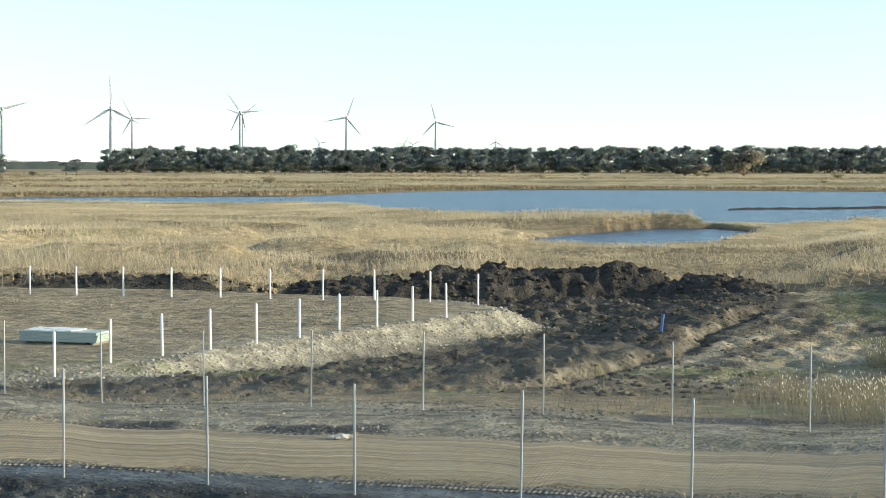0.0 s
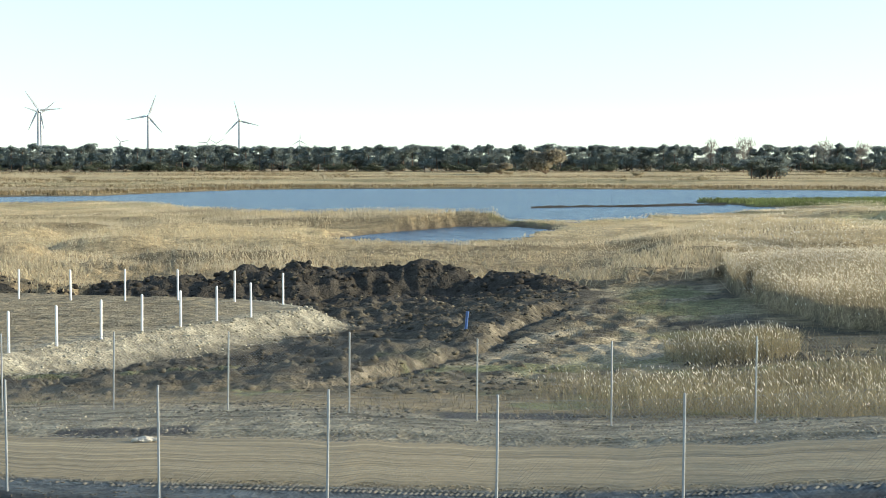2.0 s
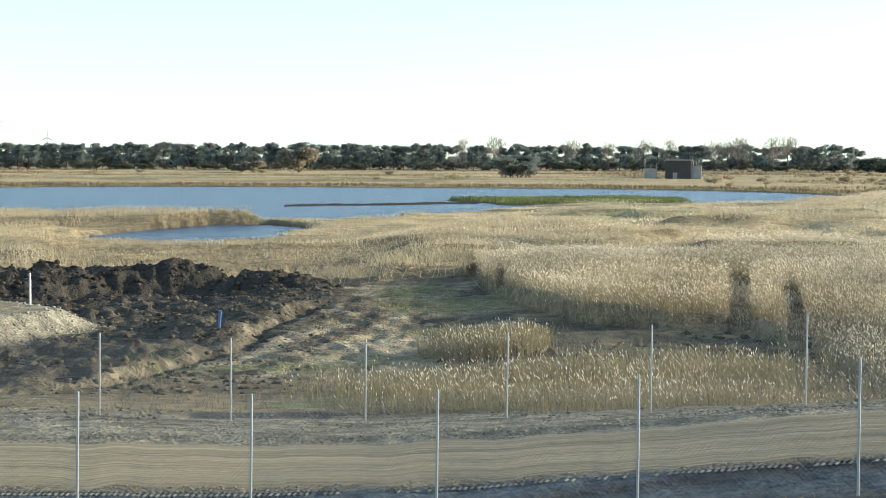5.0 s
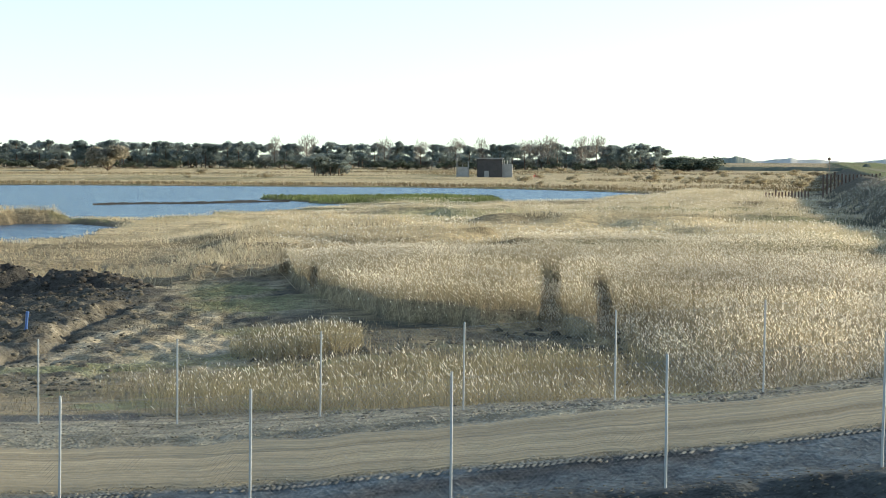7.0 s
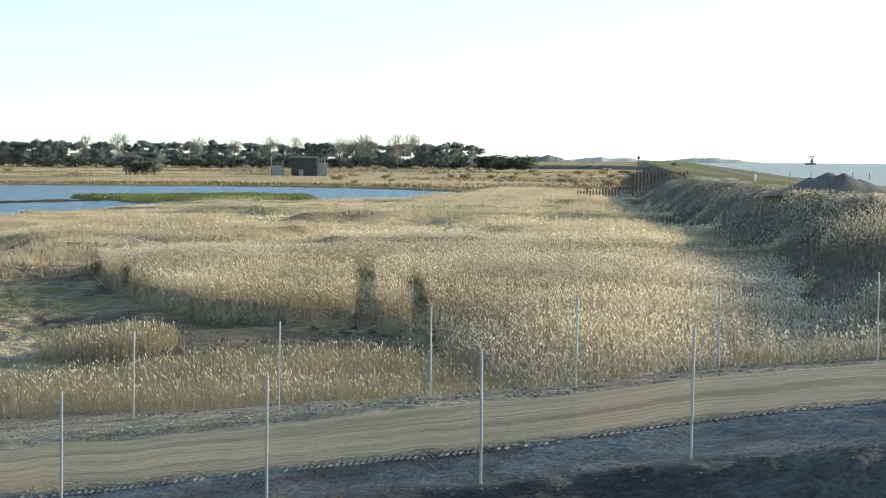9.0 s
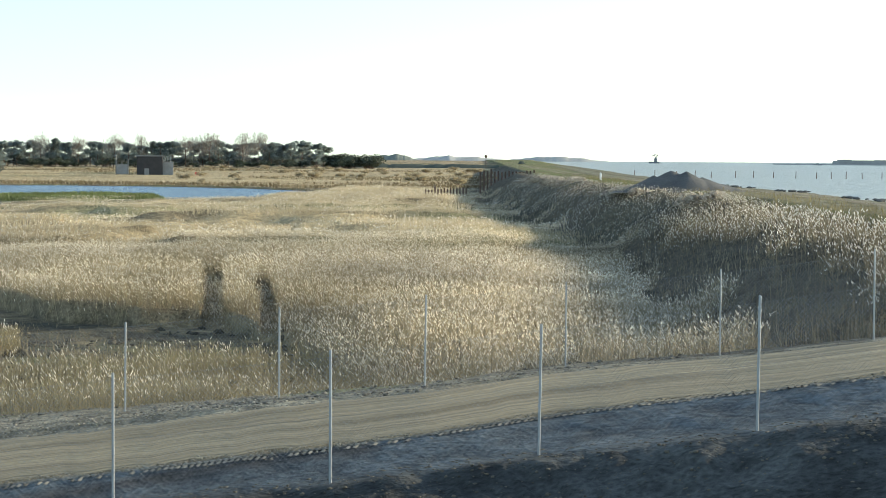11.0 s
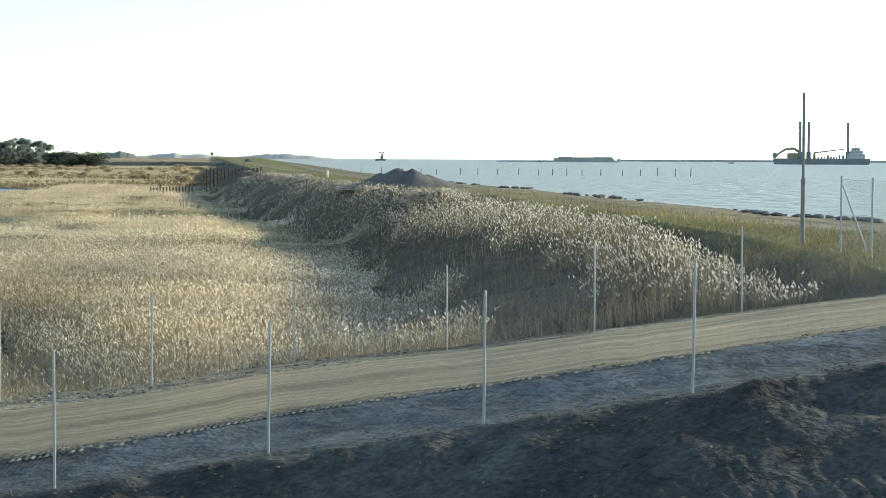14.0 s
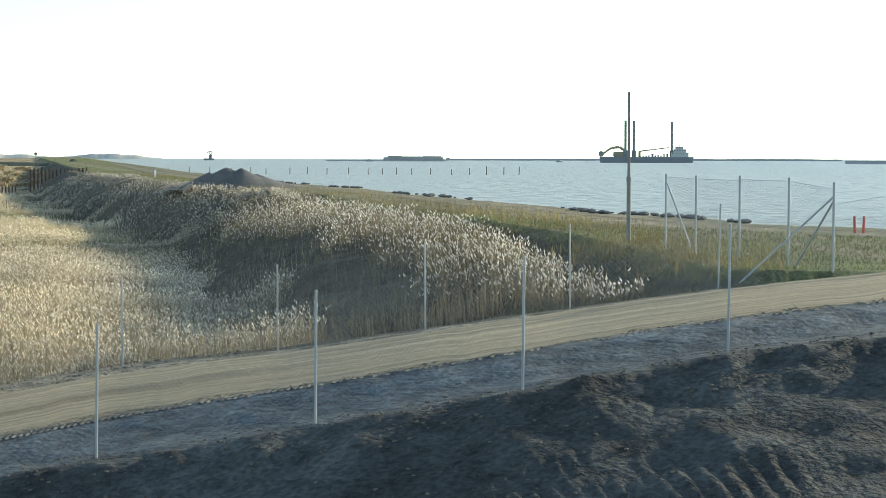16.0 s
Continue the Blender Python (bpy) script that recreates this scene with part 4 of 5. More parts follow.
MAT_TREAD = clod_material("pressed_sand", (0.22, 0.205, 0.165))
tyre_track("tyre_track", "row of tyre cleat marks along the near road edge", lambda a: np.interp(a, LO_AZ, LO_S) - 0.035, -22, 66, 0.10, 0.16, 0.009, 92)
tyre_track("tyre_track", "row of tyre cleat marks along the far road edge", lambda a: np.interp(a, HI_AZ, HI_S) - 0.03, -22, 40, 0.13, 0.2, 0.009, 93)


# ---- trees ----
MAT_BARK = material("pine_bark", (0.16, 0.11, 0.08), 0.95, size=0.6, vary=0.35)
# needle green is lightened and greyed to carry distance haze
MAT_NEEDLE = reed_material("hazed_pine_needles", (0.27, 0.315, 0.30), 0.6, 0.12)
MAT_NEEDLE.node_tree.nodes["Principled BSDF"].inputs["Specular IOR Level"].default_value = 0.05
MAT_TWIG = reed_material("bare_twigs", (0.33, 0.29, 0.25), 0.35)
MAT_BUSH = reed_material("evergreen_bush", (0.09, 0.105, 0.07), 0.25)


def leaf_cloud(rs, centres, radii, per, size):
    """Small two-sided leaves strewn through uneven clumps."""
    out = []
    for c, rad in zip(centres, radii):
        d = rs.normal(0, 1, (per, 3))
        d /= np.linalg.norm(d, axis=1)[:, None]
        p = np.array(c) + d * (rs.rand(per, 1) ** 0.45) * np.array(rad)
        u, v = rs.normal(0, 1, (per, 3)), rs.normal(0, 1, (per, 3))
        u *= size / np.linalg.norm(u, axis=1)[:, None] * rs.uniform(0.6, 1.3, (per, 1))
        v *= size / np.linalg.norm(v, axis=1)[:, None] * rs.uniform(0.6, 1.3, (per, 1))
        out.append(np.stack([p - u, p - v, p + u, p + v], 1))
    q = np.concatenate(out).reshape(-1, 3)
    return q, np.arange(len(q)).reshape(-1, 4)


def pine(seed, height, bare=False):
    """A tall bare stem that forks high up, with flat, layered tufts of needles, or bare twigs."""
    rs = np.random.RandomState(seed)
    bm = bmesh.new()
    lean = Vector((rs.normal(0, 0.04), rs.normal(0, 0.04), 1))
    top = lean * height * 0.9
    mid = top * 0.5 + Vector((rs.normal(0, 0.25), rs.normal(0, 0.25), 0))
    tube(bm, (0, 0, -0.5), mid, 0.30, 0.22, 7)
    tube(bm, mid, top, 0.22, 0.07, 7)
    centres, radii = [], []
    start = rs.uniform(0.24, 0.42) if not bare else 0.35
    for k in range(19 if not bare else 14):
        f = rs.uniform(start, 0.97)
        a = rs.uniform(0, 2 * np.pi)
        reach = height * rs.uniform(0.08, 0.27) * (1.25 - 0.9 * abs(f - 0.68))
        b0 = top * f
        tip = b0 + Vector((math.cos(a) * reach, math.sin(a) * reach, height * rs.uniform(0.0, 0.09)))
        tube(bm, b0, tip, 0.10, 0.04, 5)
        centres.append(tip)
        wide_ = reach * 0.45 + height * rs.uniform(0.04, 0.08)
        radii.append((wide_, wide_, height * rs.uniform(0.06, 0.10)))
    centres.append(top)
    radii.append((height * 0.12, height * 0.12, height * 0.075))
    tree = empty("bare_tree" if bare else "pine_tree", (0, 0, 0), "leafless grey-brown tree in the far wood" if bare else "dark green pine at the edge of the far wood", "tree", "far wood")
    part("trunk", bm, MAT_BARK, tree)
    if bare:
        n = 900
        c = np.array([centres[i] for i in rs.randint(0, len(centres), n)])
        p = c + rs.normal(0, 1, (n, 3)) * np.array((height * 0.10, height * 0.10, height * 0.09))
        d = rs.normal(0, 0.5, (n, 3)) + np.array((0, 0, 0.9))
        sd = rs.normal(0, 1, (n, 3)) * 0.06
        q = np.stack([p - sd, p + sd, p + d * 1.5 + sd * 0.3, p + d * 1.5 - sd * 0.3], 1).reshape(-1, 3)
        f = np.arange(len(q)).reshape(-1, 4)
    else:
        q, f = leaf_cloud(rs, centres, radii, 150, 0.34)
    cr = new("crown", mesh_from("crown", q, f, MAT_TWIG if bare else MAT_NEEDLE))
    cr.parent = tree
    return tree


def bush(name, seed, size, mat, label, per=70):
    rs = np.random.RandomState(seed)
    b = empty(name, (0, 0, 0), label, "bush")
    bm = bmesh.new()
    centres, radii = [], []
    for k in range(9):
        a = rs.uniform(0, 6.28)
        tip = Vector((math.cos(a) * rs.uniform(0.1, 0.6), math.sin(a) * rs.uniform(0.1, 0.6), rs.uniform(0.35, 0.8))) * size
        tube(bm, (0, 0, -0.1), tip, 0.014 * size, 0.005 * size, 5)
        centres.append(tip)
        radii.append((0.3 * size, 0.3 * size, 0.22 * size))
    part("stem", bm, MAT_BARK, b)
    q, f = leaf_cloud(rs, centres, radii, per, 0.06 * size)
    cr = new("crown", mesh_from("crown", q, f, mat))
    cr.parent = b
    return b


tree_rnd = random.Random(12)
pines = [pine(100 + k, 15.0) for k in range(10)]
bares = [pine(200 + k, 16.5, True) for k in range(3)]
used = set()


def plant(kinds, az, r, grow, wide=1.0):
    k = tree_rnd.randrange(len(kinds))
    ob = kinds[k]
    x, y = place(az, r)
    m = Matrix.Translation((x, y, gz(x, y))) @ pose(0, 0, 0, 0, 0, tree_rnd.uniform(0, 360))
    if ob.name not in used:
        used.add(ob.name)
        ob.matrix_basis = m
        ob.scale = (grow * wide, grow * wide, grow)
        return ob
    c = copy_thing(ob, m)
    c.scale = (grow * wide, grow * wide, grow)
    return c


WOOD_AZ = [-11, -8, -6.5, -3, -1.5, 0, 2, 5, 9, 12, 15, 16.5, 18, 21, 24, 26.5, 28.2]
WOOD_H = [0.92, 0.95, 1.0, 0.92, 1.05, 1.02, 0.98, 0.98, 0.98, 0.98, 1.0, 0.95, 0.98, 0.95, 1.0, 1.0, 0.95]
az = -11.0
while az < 28.3:
    g = float(np.interp(az, WOOD_AZ, WOOD_H)) * tree_rnd.uniform(0.86, 1.07)
    if 14.45 < az < 15.0:
        az += 0.5
        continue
    bare_here = (15 < az < 27) and tree_rnd.random() < 0.38
    plant(bares if bare_here else pines, az, tree_rnd.uniform(930, 955), g * (1.02 if bare_here else 1.0), 0.9)
    az += tree_rnd.uniform(0.24, 0.46) if az < 15 else tree_rnd.uniform(0.3, 0.5)
az = -10.8
while az < 28.2:
    dense = az < 15 or 23 < az < 28.2
    plant(pines, az, tree_rnd.uniform(965, 1010), float(np.interp(az, WOOD_AZ, WOOD_H)) * tree_rnd.uniform(0.85, 1.0))
    az += tree_rnd.uniform(0.25, 0.42) if dense else tree_rnd.uniform(0.35, 0.6)
# underwood along the foot of the wood, low bushes at its end
under = bush("bush", 301, 5.0, MAT_BUSH, "dark low bush along the foot of the far wood")
x, y = place(28.6, 900)
under.matrix_basis = pose(x, y, gz(x, y) - 0.3)
tagged(under, group="far bushes")
for k in range(120):
    a = tree_rnd.uniform(-11, 29.8) if k > 14 else tree_rnd.uniform(27.6, 29.9)
    x, y = place(a, tree_rnd.uniform(905, 925))
    c = copy_thing(under, pose(x, y, gz(x, y) - 0.4, 0, 0, tree_rnd.uniform(0, 360)))
    g = tree_rnd.uniform(0.6, 1.15) if k > 14 else tree_rnd.uniform(1.0, 1.7)
    c.scale = (g * 1.4, g * 1.4, g)
MAT_UNDER = reed_material("wood_understorey", (0.26, 0.28, 0.25), 0.55, 0.12)
thicket = bush("thicket", 302, 8.0, MAT_UNDER, "grey-green understorey thicket between the far pines", 110)
tagged(thicket, group="far thickets")
az, first = -11.0, True
while az < 28.2:
    if not 14.5 < az < 14.95:
        x, y = place(az, tree_rnd.uniform(972, 1020))
        m = pose(x, y, gz(x, y) - 0.6, 0, 0, tree_rnd.uniform(0, 360))
        c = thicket if first else copy_thing(thicket, m)
        c.matrix_basis = m
        first = False
        g = tree_rnd.uniform(0.8, 1.25)
        c.scale = (g * 1.6, g * 1.6, g)
    az += tree_rnd.uniform(0.35, 0.6)
# round bare shrub and the pair of dark trees beyond the lake
MAT_HAZEL = reed_material("pale_shrub_twigs", (0.36, 0.325, 0.25), 0.5)
shrub = bush("round_shrub", 305, 10.0, MAT_HAZEL, "leafless rounded grey-brown shrub before the wood", 420)
x, y = place(9.9, 780)
shrub.matrix_basis = pose(x, y, gz(x, y))
shrub.scale = (1.35, 1.35, 1.35)
for a, r, g in ((8.4, 760, 0.62), (8.0, 765, 0.5)):
    x, y = place(a, r)
    c = copy_thing(shrub, pose(x, y, gz(x, y)))
    c.scale = (g * 1.3, g * 1.3, g)
for a, r, g in ((-12.0, 760, 0.5), (-12.35, 765, 0.4), (-14.6, 560, 0.62)):
    plant(pines, a, r, g, 1.25)
for a, r, g in ((16.62, 620, 0.50), (16.9, 623, 0.54), (17.15, 622, 0.56), (17.42, 624, 0.52)):
    plant(pines, a, r, g, 1.75)
    x, y = place(a + 0.1, r + 3)
    c = copy_thing(thicket, pose(x, y, gz(x, y) - 0.3, 0, 0, tree_rnd.uniform(0, 360)))
    c.scale = (0.62, 0.62, 0.7)
    tagged(c, "dark spreading scrub under the trees beyond the lake", "bush", "scrub beyond the lake")

# ---- wind turbines ----
MAT_TURBINE = material("turbine_paint", (0.46, 0.48, 0.50), 0.4, size=4, vary=0.06)


def blade_mesh(length):
    """A tapered, slightly twisted blade."""
    bm = bmesh.new()
    rings = []
    for f, chord, thick in ((0.0, 0.9, 0.9), (0.06, 1.0, 0.8), (0.2, 2.1, 0.42), (0.5, 1.4, 0.25), (0.85, 0.75, 0.12), (1.0, 0.2, 0.05)):
        tw = radians(14 * (1 - f))
        ring = []
        for cx, cy in ((-0.35, 0), (-0.1, 0.5), (0.3, 0.25), (0.65, 0), (0.3, -0.2), (-0.1, -0.5)):
            px, py = cx * chord, cy * thick
            ring.append(bm.verts.new((px * math.cos(tw) - py * math.sin(tw), px * math.sin(tw) + py * math.cos(tw), f * length)))
        rings.append(ring)
    for a, b in zip(rings, rings[1:]):
        for i in range(6):
            bm.faces.new((a[i], a[(i + 1) % 6], b[(i + 1) % 6], b[i]))
    bm.faces.new(rings[-1])
    bm.faces.new(rings[0][::-1])
    return bm


def turbine(az, r, hub_el, radius, phase, facing):
    x, y = place(az, r)
    z0 = gz(x, y)
    hub = EYE[2] + hub_el * r - z0
    t = empty("wind_turbine", (x, y, z0), "white three-bladed wind turbine beyond the wood", "wind turbine", "wind farm", rz=-az + facing)
    bm = bmesh.new()
    tube(bm, (0, 0, -1), (0, 0, hub * 0.5), 2.1, 1.6, 20)
    tube(bm, (0, 0, hub * 0.5), (0, 0, hub - 0.8), 1.6, 1.1, 20)
    part("tower", bm, MAT_TURBINE, t)
    bm = bmesh.new()
    box(bm, -1.3, -3.0, hub - 1.4, 1.3, 5.0, hub + 1.5)
    bmesh.ops.bevel(bm, geom=bm.edges[:], offset=0.4, segments=2, affect="EDGES")
    part("nacelle", bm, MAT_TURBINE, t)
    bm = bmesh.new()
    bmesh.ops.create_uvsphere(bm, u_segments=12, v_segments=8, radius=1.4, matrix=Matrix.Translation((0, -3.6, hub)) @ Matrix.Diagonal((1, 1.3, 1, 1)))
    part("hub", bm, MAT_TURBINE, t)
    for k in range(3):
        b = part("blade", blade_mesh(radius), MAT_TURBINE, t)
        b.matrix_basis = Matrix.Translation((0, -3.8, hub)) @ pose(0, 0, 0, 0, 90 - phase - 120 * k, 0)
    return t


for az, r, el, rad, ph, fc in ((-14.32, 1420, 0.0298, 22, 15, 0), (-10.88, 1275, 0.0302, 23.5, 92, 0), (-10.2, 1900, 0.0250, 22.5, 118, 0),
                               (-6.70, 1700, 0.0287, 22, 124, 0), (-6.62, 2000, 0.0270, 20, 40, 0), (-3.20, 1750, 0.0256, 22.5, 70, 0), (-0.24, 1900, 0.0233, 22, 105, 0),
                               (-1.3, 3900, 0.0105, 22, 60, 0), (-1.0, 4000, 0.0102, 22, 30, 0), (1.75, 3800, 0.0118, 20, 90, 0), (-4.1, 3800, 0.0110, 20, 10, 0)):
    turbine(az, r, el, rad, ph, fc)

# ---- white posts, stack and pipe in the yard ----
posts_a = [(-13.51, 90.5), (-12.04, 89.7), (-10.54, 88.8), (-8.98, 88), (-7.38, 87.2), (-5.74, 86.2), (-4.00, 85.3), (-2.28, 84.5), (-0.43, 83.2), (1.17, 81.8)]
posts_b = [(-12.77, 57.2), (-10.97, 59.2), (-9.29, 61.2), (-7.72, 62.8), (-6.20, 65.2), (-4.78, 67.2), (-3.46, 69.6), (-2.20, 71.4), (-1.02, 73.8), (0.11, 75.6)]
first = None
for a, r in posts_a + posts_b:
    x, y = place(a, r)
    z = gz(x, y)
    if first is None:
        bm = bmesh.new()
        tube(bm, (0, 0, -0.3), (0, 0, 1.46), 0.05, 0.05, 12)
        bmesh.ops.create_cone(bm, cap_ends=True, segments=12, radius1=0.05, radius2=0.02, depth=0.04, matrix=Matrix.Translation((0, 0, 1.48)))
        first = tagged(part("white_post", bm, MAT_WHITE), "white round post standing in the gravel platform", "post", "posts on the platform")
        first.location = (x, y, z)
    else:
        copy_thing(first, pose(x, y, z, tree_rnd.uniform(-0.6, 0.6), tree_rnd.uniform(-0.6, 0.6), 0))

MAT_SHEET = material("pale_green_sheet", (0.36, 0.42, 0.36), 0.5, size=1, vary=0.1)
MAT_SHEET_TOP = material("pale_plastic_wrap", (0.74, 0.76, 0.72), 0.4, size=0.7, vary=0.15)
MAT_TIMBER = material("grey_timber", (0.26, 0.21, 0.15), 0.9, size=0.4, vary=0.3)
x, y = place(-12.5, 66.2)
stack = empty("board_stack", (x, y, -0.80), "stack of pale green boards wrapped in plastic on the gravel", "stack", rz=-16)
for k, dx in enumerate((-1.3, 0.1, 1.55)):
    box(bm := bmesh.new(), dx - 0.05, -0.6, 0.0, dx + 0.05, 0.6, 0.1)
    part("bearer", bm, MAT_TIMBER, stack)
for k in range(4):
    bm = bmesh.new()
    j = 0.03 * ((k * 7) % 3)
    box(bm, -1.5 + j, -0.6, 0.1 + k * 0.095, 1.72 + j, 0.6, 0.19 + k * 0.095)
    bmesh.ops.bevel(bm, geom=bm.edges[:], offset=0.012, segments=1, affect="EDGES")
    part("board", bm, MAT_SHEET, stack)
bm = bmesh.new()
box(bm, -1.3, -0.62, 0.484, 0.7, 0.62, 0.52)
bmesh.ops.subdivide_edges(bm, edges=bm.edges[:], cuts=5, use_grid_fill=True)
for v in bm.verts:
    v.co.z += 0.035 * noise.noise(v.co * 3.1)
part("wrap", bm, MAT_SHEET_TOP, stack, "crumpled white plastic wrap")
bm = bmesh.new()
for dx in (-0.9, 0.95):
    box(bm, dx - 0.03, -0.61, 0.09, dx + 0.03, 0.61, 0.488)
part("strap", bm, MAT_STEEL, stack)

MAT_BLUE = material("blue_plastic_pipe", (0.06, 0.13, 0.32), 0.4, size=0.5, vary=0.1)
x, y = place(7.2, 67.6)
bm = bmesh.new()
tube(bm, (0, 0, -0.6), (0.12, 0.0, 0.74), 0.055, 0.055, 14)
tube(bm, (0.112, 0.0, 0.62), (0.124, 0.0, 0.76), 0.068, 0.068, 14)
pipe = tagged(part("pipe", bm, MAT_BLUE), "blue plastic pipe standing in the trench", "pipe")
pipe.location = (x, y, gz(x, y))

# ---- hut beyond the lake ----
MAT_HUT = material("dark_tarred_wood", (0.055, 0.05, 0.048), 0.8, size=1.5, vary=0.3)
MAT_CONC = material("weathered_concrete", (0.30, 0.29, 0.27), 0.9, size=2, vary=0.25)
x, y = place(22.45, 615)
hut = empty("bird_hut", (x, y, gz(x, y)), "dark tarred hut with a grey concrete annex by the lake", "hut", rz=-24)
bm = bmesh.new()
box(bm, -4.6, -3.5, -0.4, 4.3, 3.5, 6.4)
bmesh.ops.bevel(bm, geom=bm.edges[:], offset=0.08, segments=1, affect="EDGES")
part("body", bm, MAT_HUT, hut)
part("roof", box(bmesh.new(), -5.0, -3.9, 6.404, 4.7, 3.9, 6.8), MAT_CONC, hut)
part("annex", box(bmesh.new(), 4.304, -2.5, -0.4, 7.9, 2.5, 4.6), MAT_CONC, hut, "grey concrete annex")
for k in range(3):
    part("vent", tube(bmesh.new(), (5.0 + k, 0, 4.6), (5.0 + k, 0, 6.2), 0.12, 0.12, 8), MAT_STEEL, hut)
part("doorway", box(bmesh.new(), -2.0, -3.56, -0.3, -0.4, -3.5, 2.2), MAT_CONC, hut)
x, y = place(21.55, 610)
mast = empty("measuring_stand", (x, y, gz(x, y)), "grey stand with posts and boards near the hut", "stand", rz=-22)
for dx, h in ((-2.2, 6.8), (-0.2, 4.6), (1.9, 5.6)):
    part("post", tube(bmesh.new(), (dx, 0, -0.4), (dx, 0, h), 0.2, 0.16, 8), MAT_CONC, mast)
part("panel", box(bmesh.new(), -2.0, -0.3, 0.2, 1.7, 0.3, 3.6), MAT_CONC, mast)
MAT_RED = material("red_marker_paint", (0.62, 0.10, 0.07), 0.5, size=0.5, vary=0.1)
x, y = place(23.95, 600)
bm = bmesh.new()
box(bm, -0.7, -0.1, 0.4, 0.7, 0.1, 1.2)
tube(bm, (-0.6, 0, -0.2), (-0.6, 0, 0.3), 0.1, 0.1, 8)
tube(bm, (0.6, 0, -0.2), (0.6, 0, 0.3), 0.1, 0.1, 8)
ob = tagged(part("red_sign", bm, MAT_RED), "small red sign standing in the marsh", "sign")
ob.location = (x, y, gz(x, y))

# ---- sheet piles by the dike ----
MAT_PILE = material("rusty_steel_pile", (0.19, 0.125, 0.09), 0.85, size=0.7, vary=0.4)


def pile_row(n, az0, r0, az1, r1, top0, top1, wide, label):
    row = empty("pile_row", (0, 0, 0), label, "pile wall")
    rnd = random.Random(int(az0 * 10))
    for k in range(n):
        f = k / (n - 1)
        x, y = place(az0 + (az1 - az0) * f, r0 + (r1 - r0) * f)
        z = gz(x, y)
        top = top0 + (top1 - top0) * f + rnd.uniform(-0.12, 0.12) + (0.5 if k == 3 and n > 12 else 0)
        bm = bmesh.new()
        a = wide / 2
        ring = ((-a, -0.1), (-a * 0.6, -0.1), (-a * 0.4, 0.06), (a * 0.4, 0.06), (a * 0.6, -0.1), (a, -0.1), (a, -0.06), (a * 0.68, -0.06), (a * 0.46, 0.1), (-a * 0.46, 0.1), (-a * 0.68, -0.06), (-a, -0.06))
        lo_ = [bm.verts.new((px, py, -0.5)) for px, py in ring]
        hi_ = [bm.verts.new((px, py, max(top - z, 0.6))) for px, py in ring]
        for j in range(12):
            bm.faces.new((lo_[j], lo_[(j + 1) % 12], hi_[(j + 1) % 12], hi_[j]))
        bm.faces.new(hi_)
        p = part("sheet_pile", bm, MAT_PILE, row)
        p.matrix_basis = pose(x, y, z, 0, 0, -32 + rnd.uniform(-6, 6))
    return row


pile_row(16, 33.32, 285, 35.1, 330, 3.85, 3.6, 0.30, "row of rusty steel sheet piles beside the dike")
pile_row(14, 31.5, 262, 32.85, 285, 1.3, 1.2, 0.24, "low row of rusty steel piles in the reeds")
# pasture fence at the lake's end
pasture = empty("pasture_fence", (0, 0, 0), "thin wooden pasture fence at the lake's end", "fence")
prev = None
for k in range(8):
    x, y = place(26.7 + 0.22 * k, 318 - 2 * k)
    z = gz(x, y)
    p = part("post", tube(bmesh.new(), (x, y, z - 0.3), (x, y, z + 1.5), 0.09, 0.08, 7), MAT_TIMBER, pasture)
    if prev:
        for h in (0.7, 1.25):
            part("rail", tube(bmesh.new(), (prev[0], prev[1], prev[2] + h), (x, y, z + h), 0.04, 0.04, 5), MAT_TIMBER, pasture)
    prev = (x, y, z)

# ---- gravel heap on the dike ----
MAT_GRAVEL = material("dark_gravel", (0.12, 0.115, 0.105), 0.95, size=1.2, vary=0.3, bump=0.15)
n = 70
u = np.linspace(-6.2, 6.2, n)
UX, UY = np.meshgrid(u, u, indexing="ij")
hz = np.zeros_like(UX)
for cx, cy, h, w in ((-1.0, 0, 1.95, 2.9), (-2.6, 0.5, 1.45, 2.2), (1.7, 0.3, 1.35, 2.6), (0.3, -0.3, 1.85, 2.6), (3.6, 0.8, 0.7, 1.8)):
    hz = np.maximum(hz, h * np.clip(1.0 - np.hypot(UX - cx, UY - cy) / w / 1.25, 0, 1) ** 0.9)
hz = hz + (fbm(UX, UY, 0.8, 3, 71) - 0.5) * 0.12 * (hz > 0.05) - 0.08
x, y = place(40.0, 155)
heap = tagged(new("gravel_mound", mesh_from("gravel_mound", np.stack([UX, UY, hz], -1).reshape(-1, 3), grid_faces(n, n), MAT_GRAVEL, True)), "heap of dark grey gravel tipped on the grassy dike", "heap")
heap.matrix_basis = pose(x, y, gz(x, y) - 0.05, 0, 0, -40)

# ---- stones along the shore edge and in the verge ----
MAT_STONE = material("dark_shore_stone", (0.13, 0.125, 0.115), 0.9, size=0.6, vary=0.35, bump=0.04)
MAT_PALE = material("pale_limestone", (0.5, 0.46, 0.38), 0.9, size=0.4, vary=0.2, bump=0.03)


def stone(name, seed, size, mat, label, group):
    bm = bmesh.new()
    bmesh.ops.create_icosphere(bm, subdivisions=2, radius=size)
    for v in bm.verts:
        k = 1 + 0.45 * noise.noise(v.co * (1.3 / size) + Vector((seed * 3.7, 0, 0)))
        v.co = Vector((v.co.x * k * 1.3, v.co.y * k, v.co.z * k * 0.62))
    return tagged(part(name, bm, mat), label, "stone", group)


kinds = [stone("shore_stone", k, 0.4, MAT_STONE, "dark rough stone on the shore edge of the dike", "shore stones") for k in range(4)]
count = 0
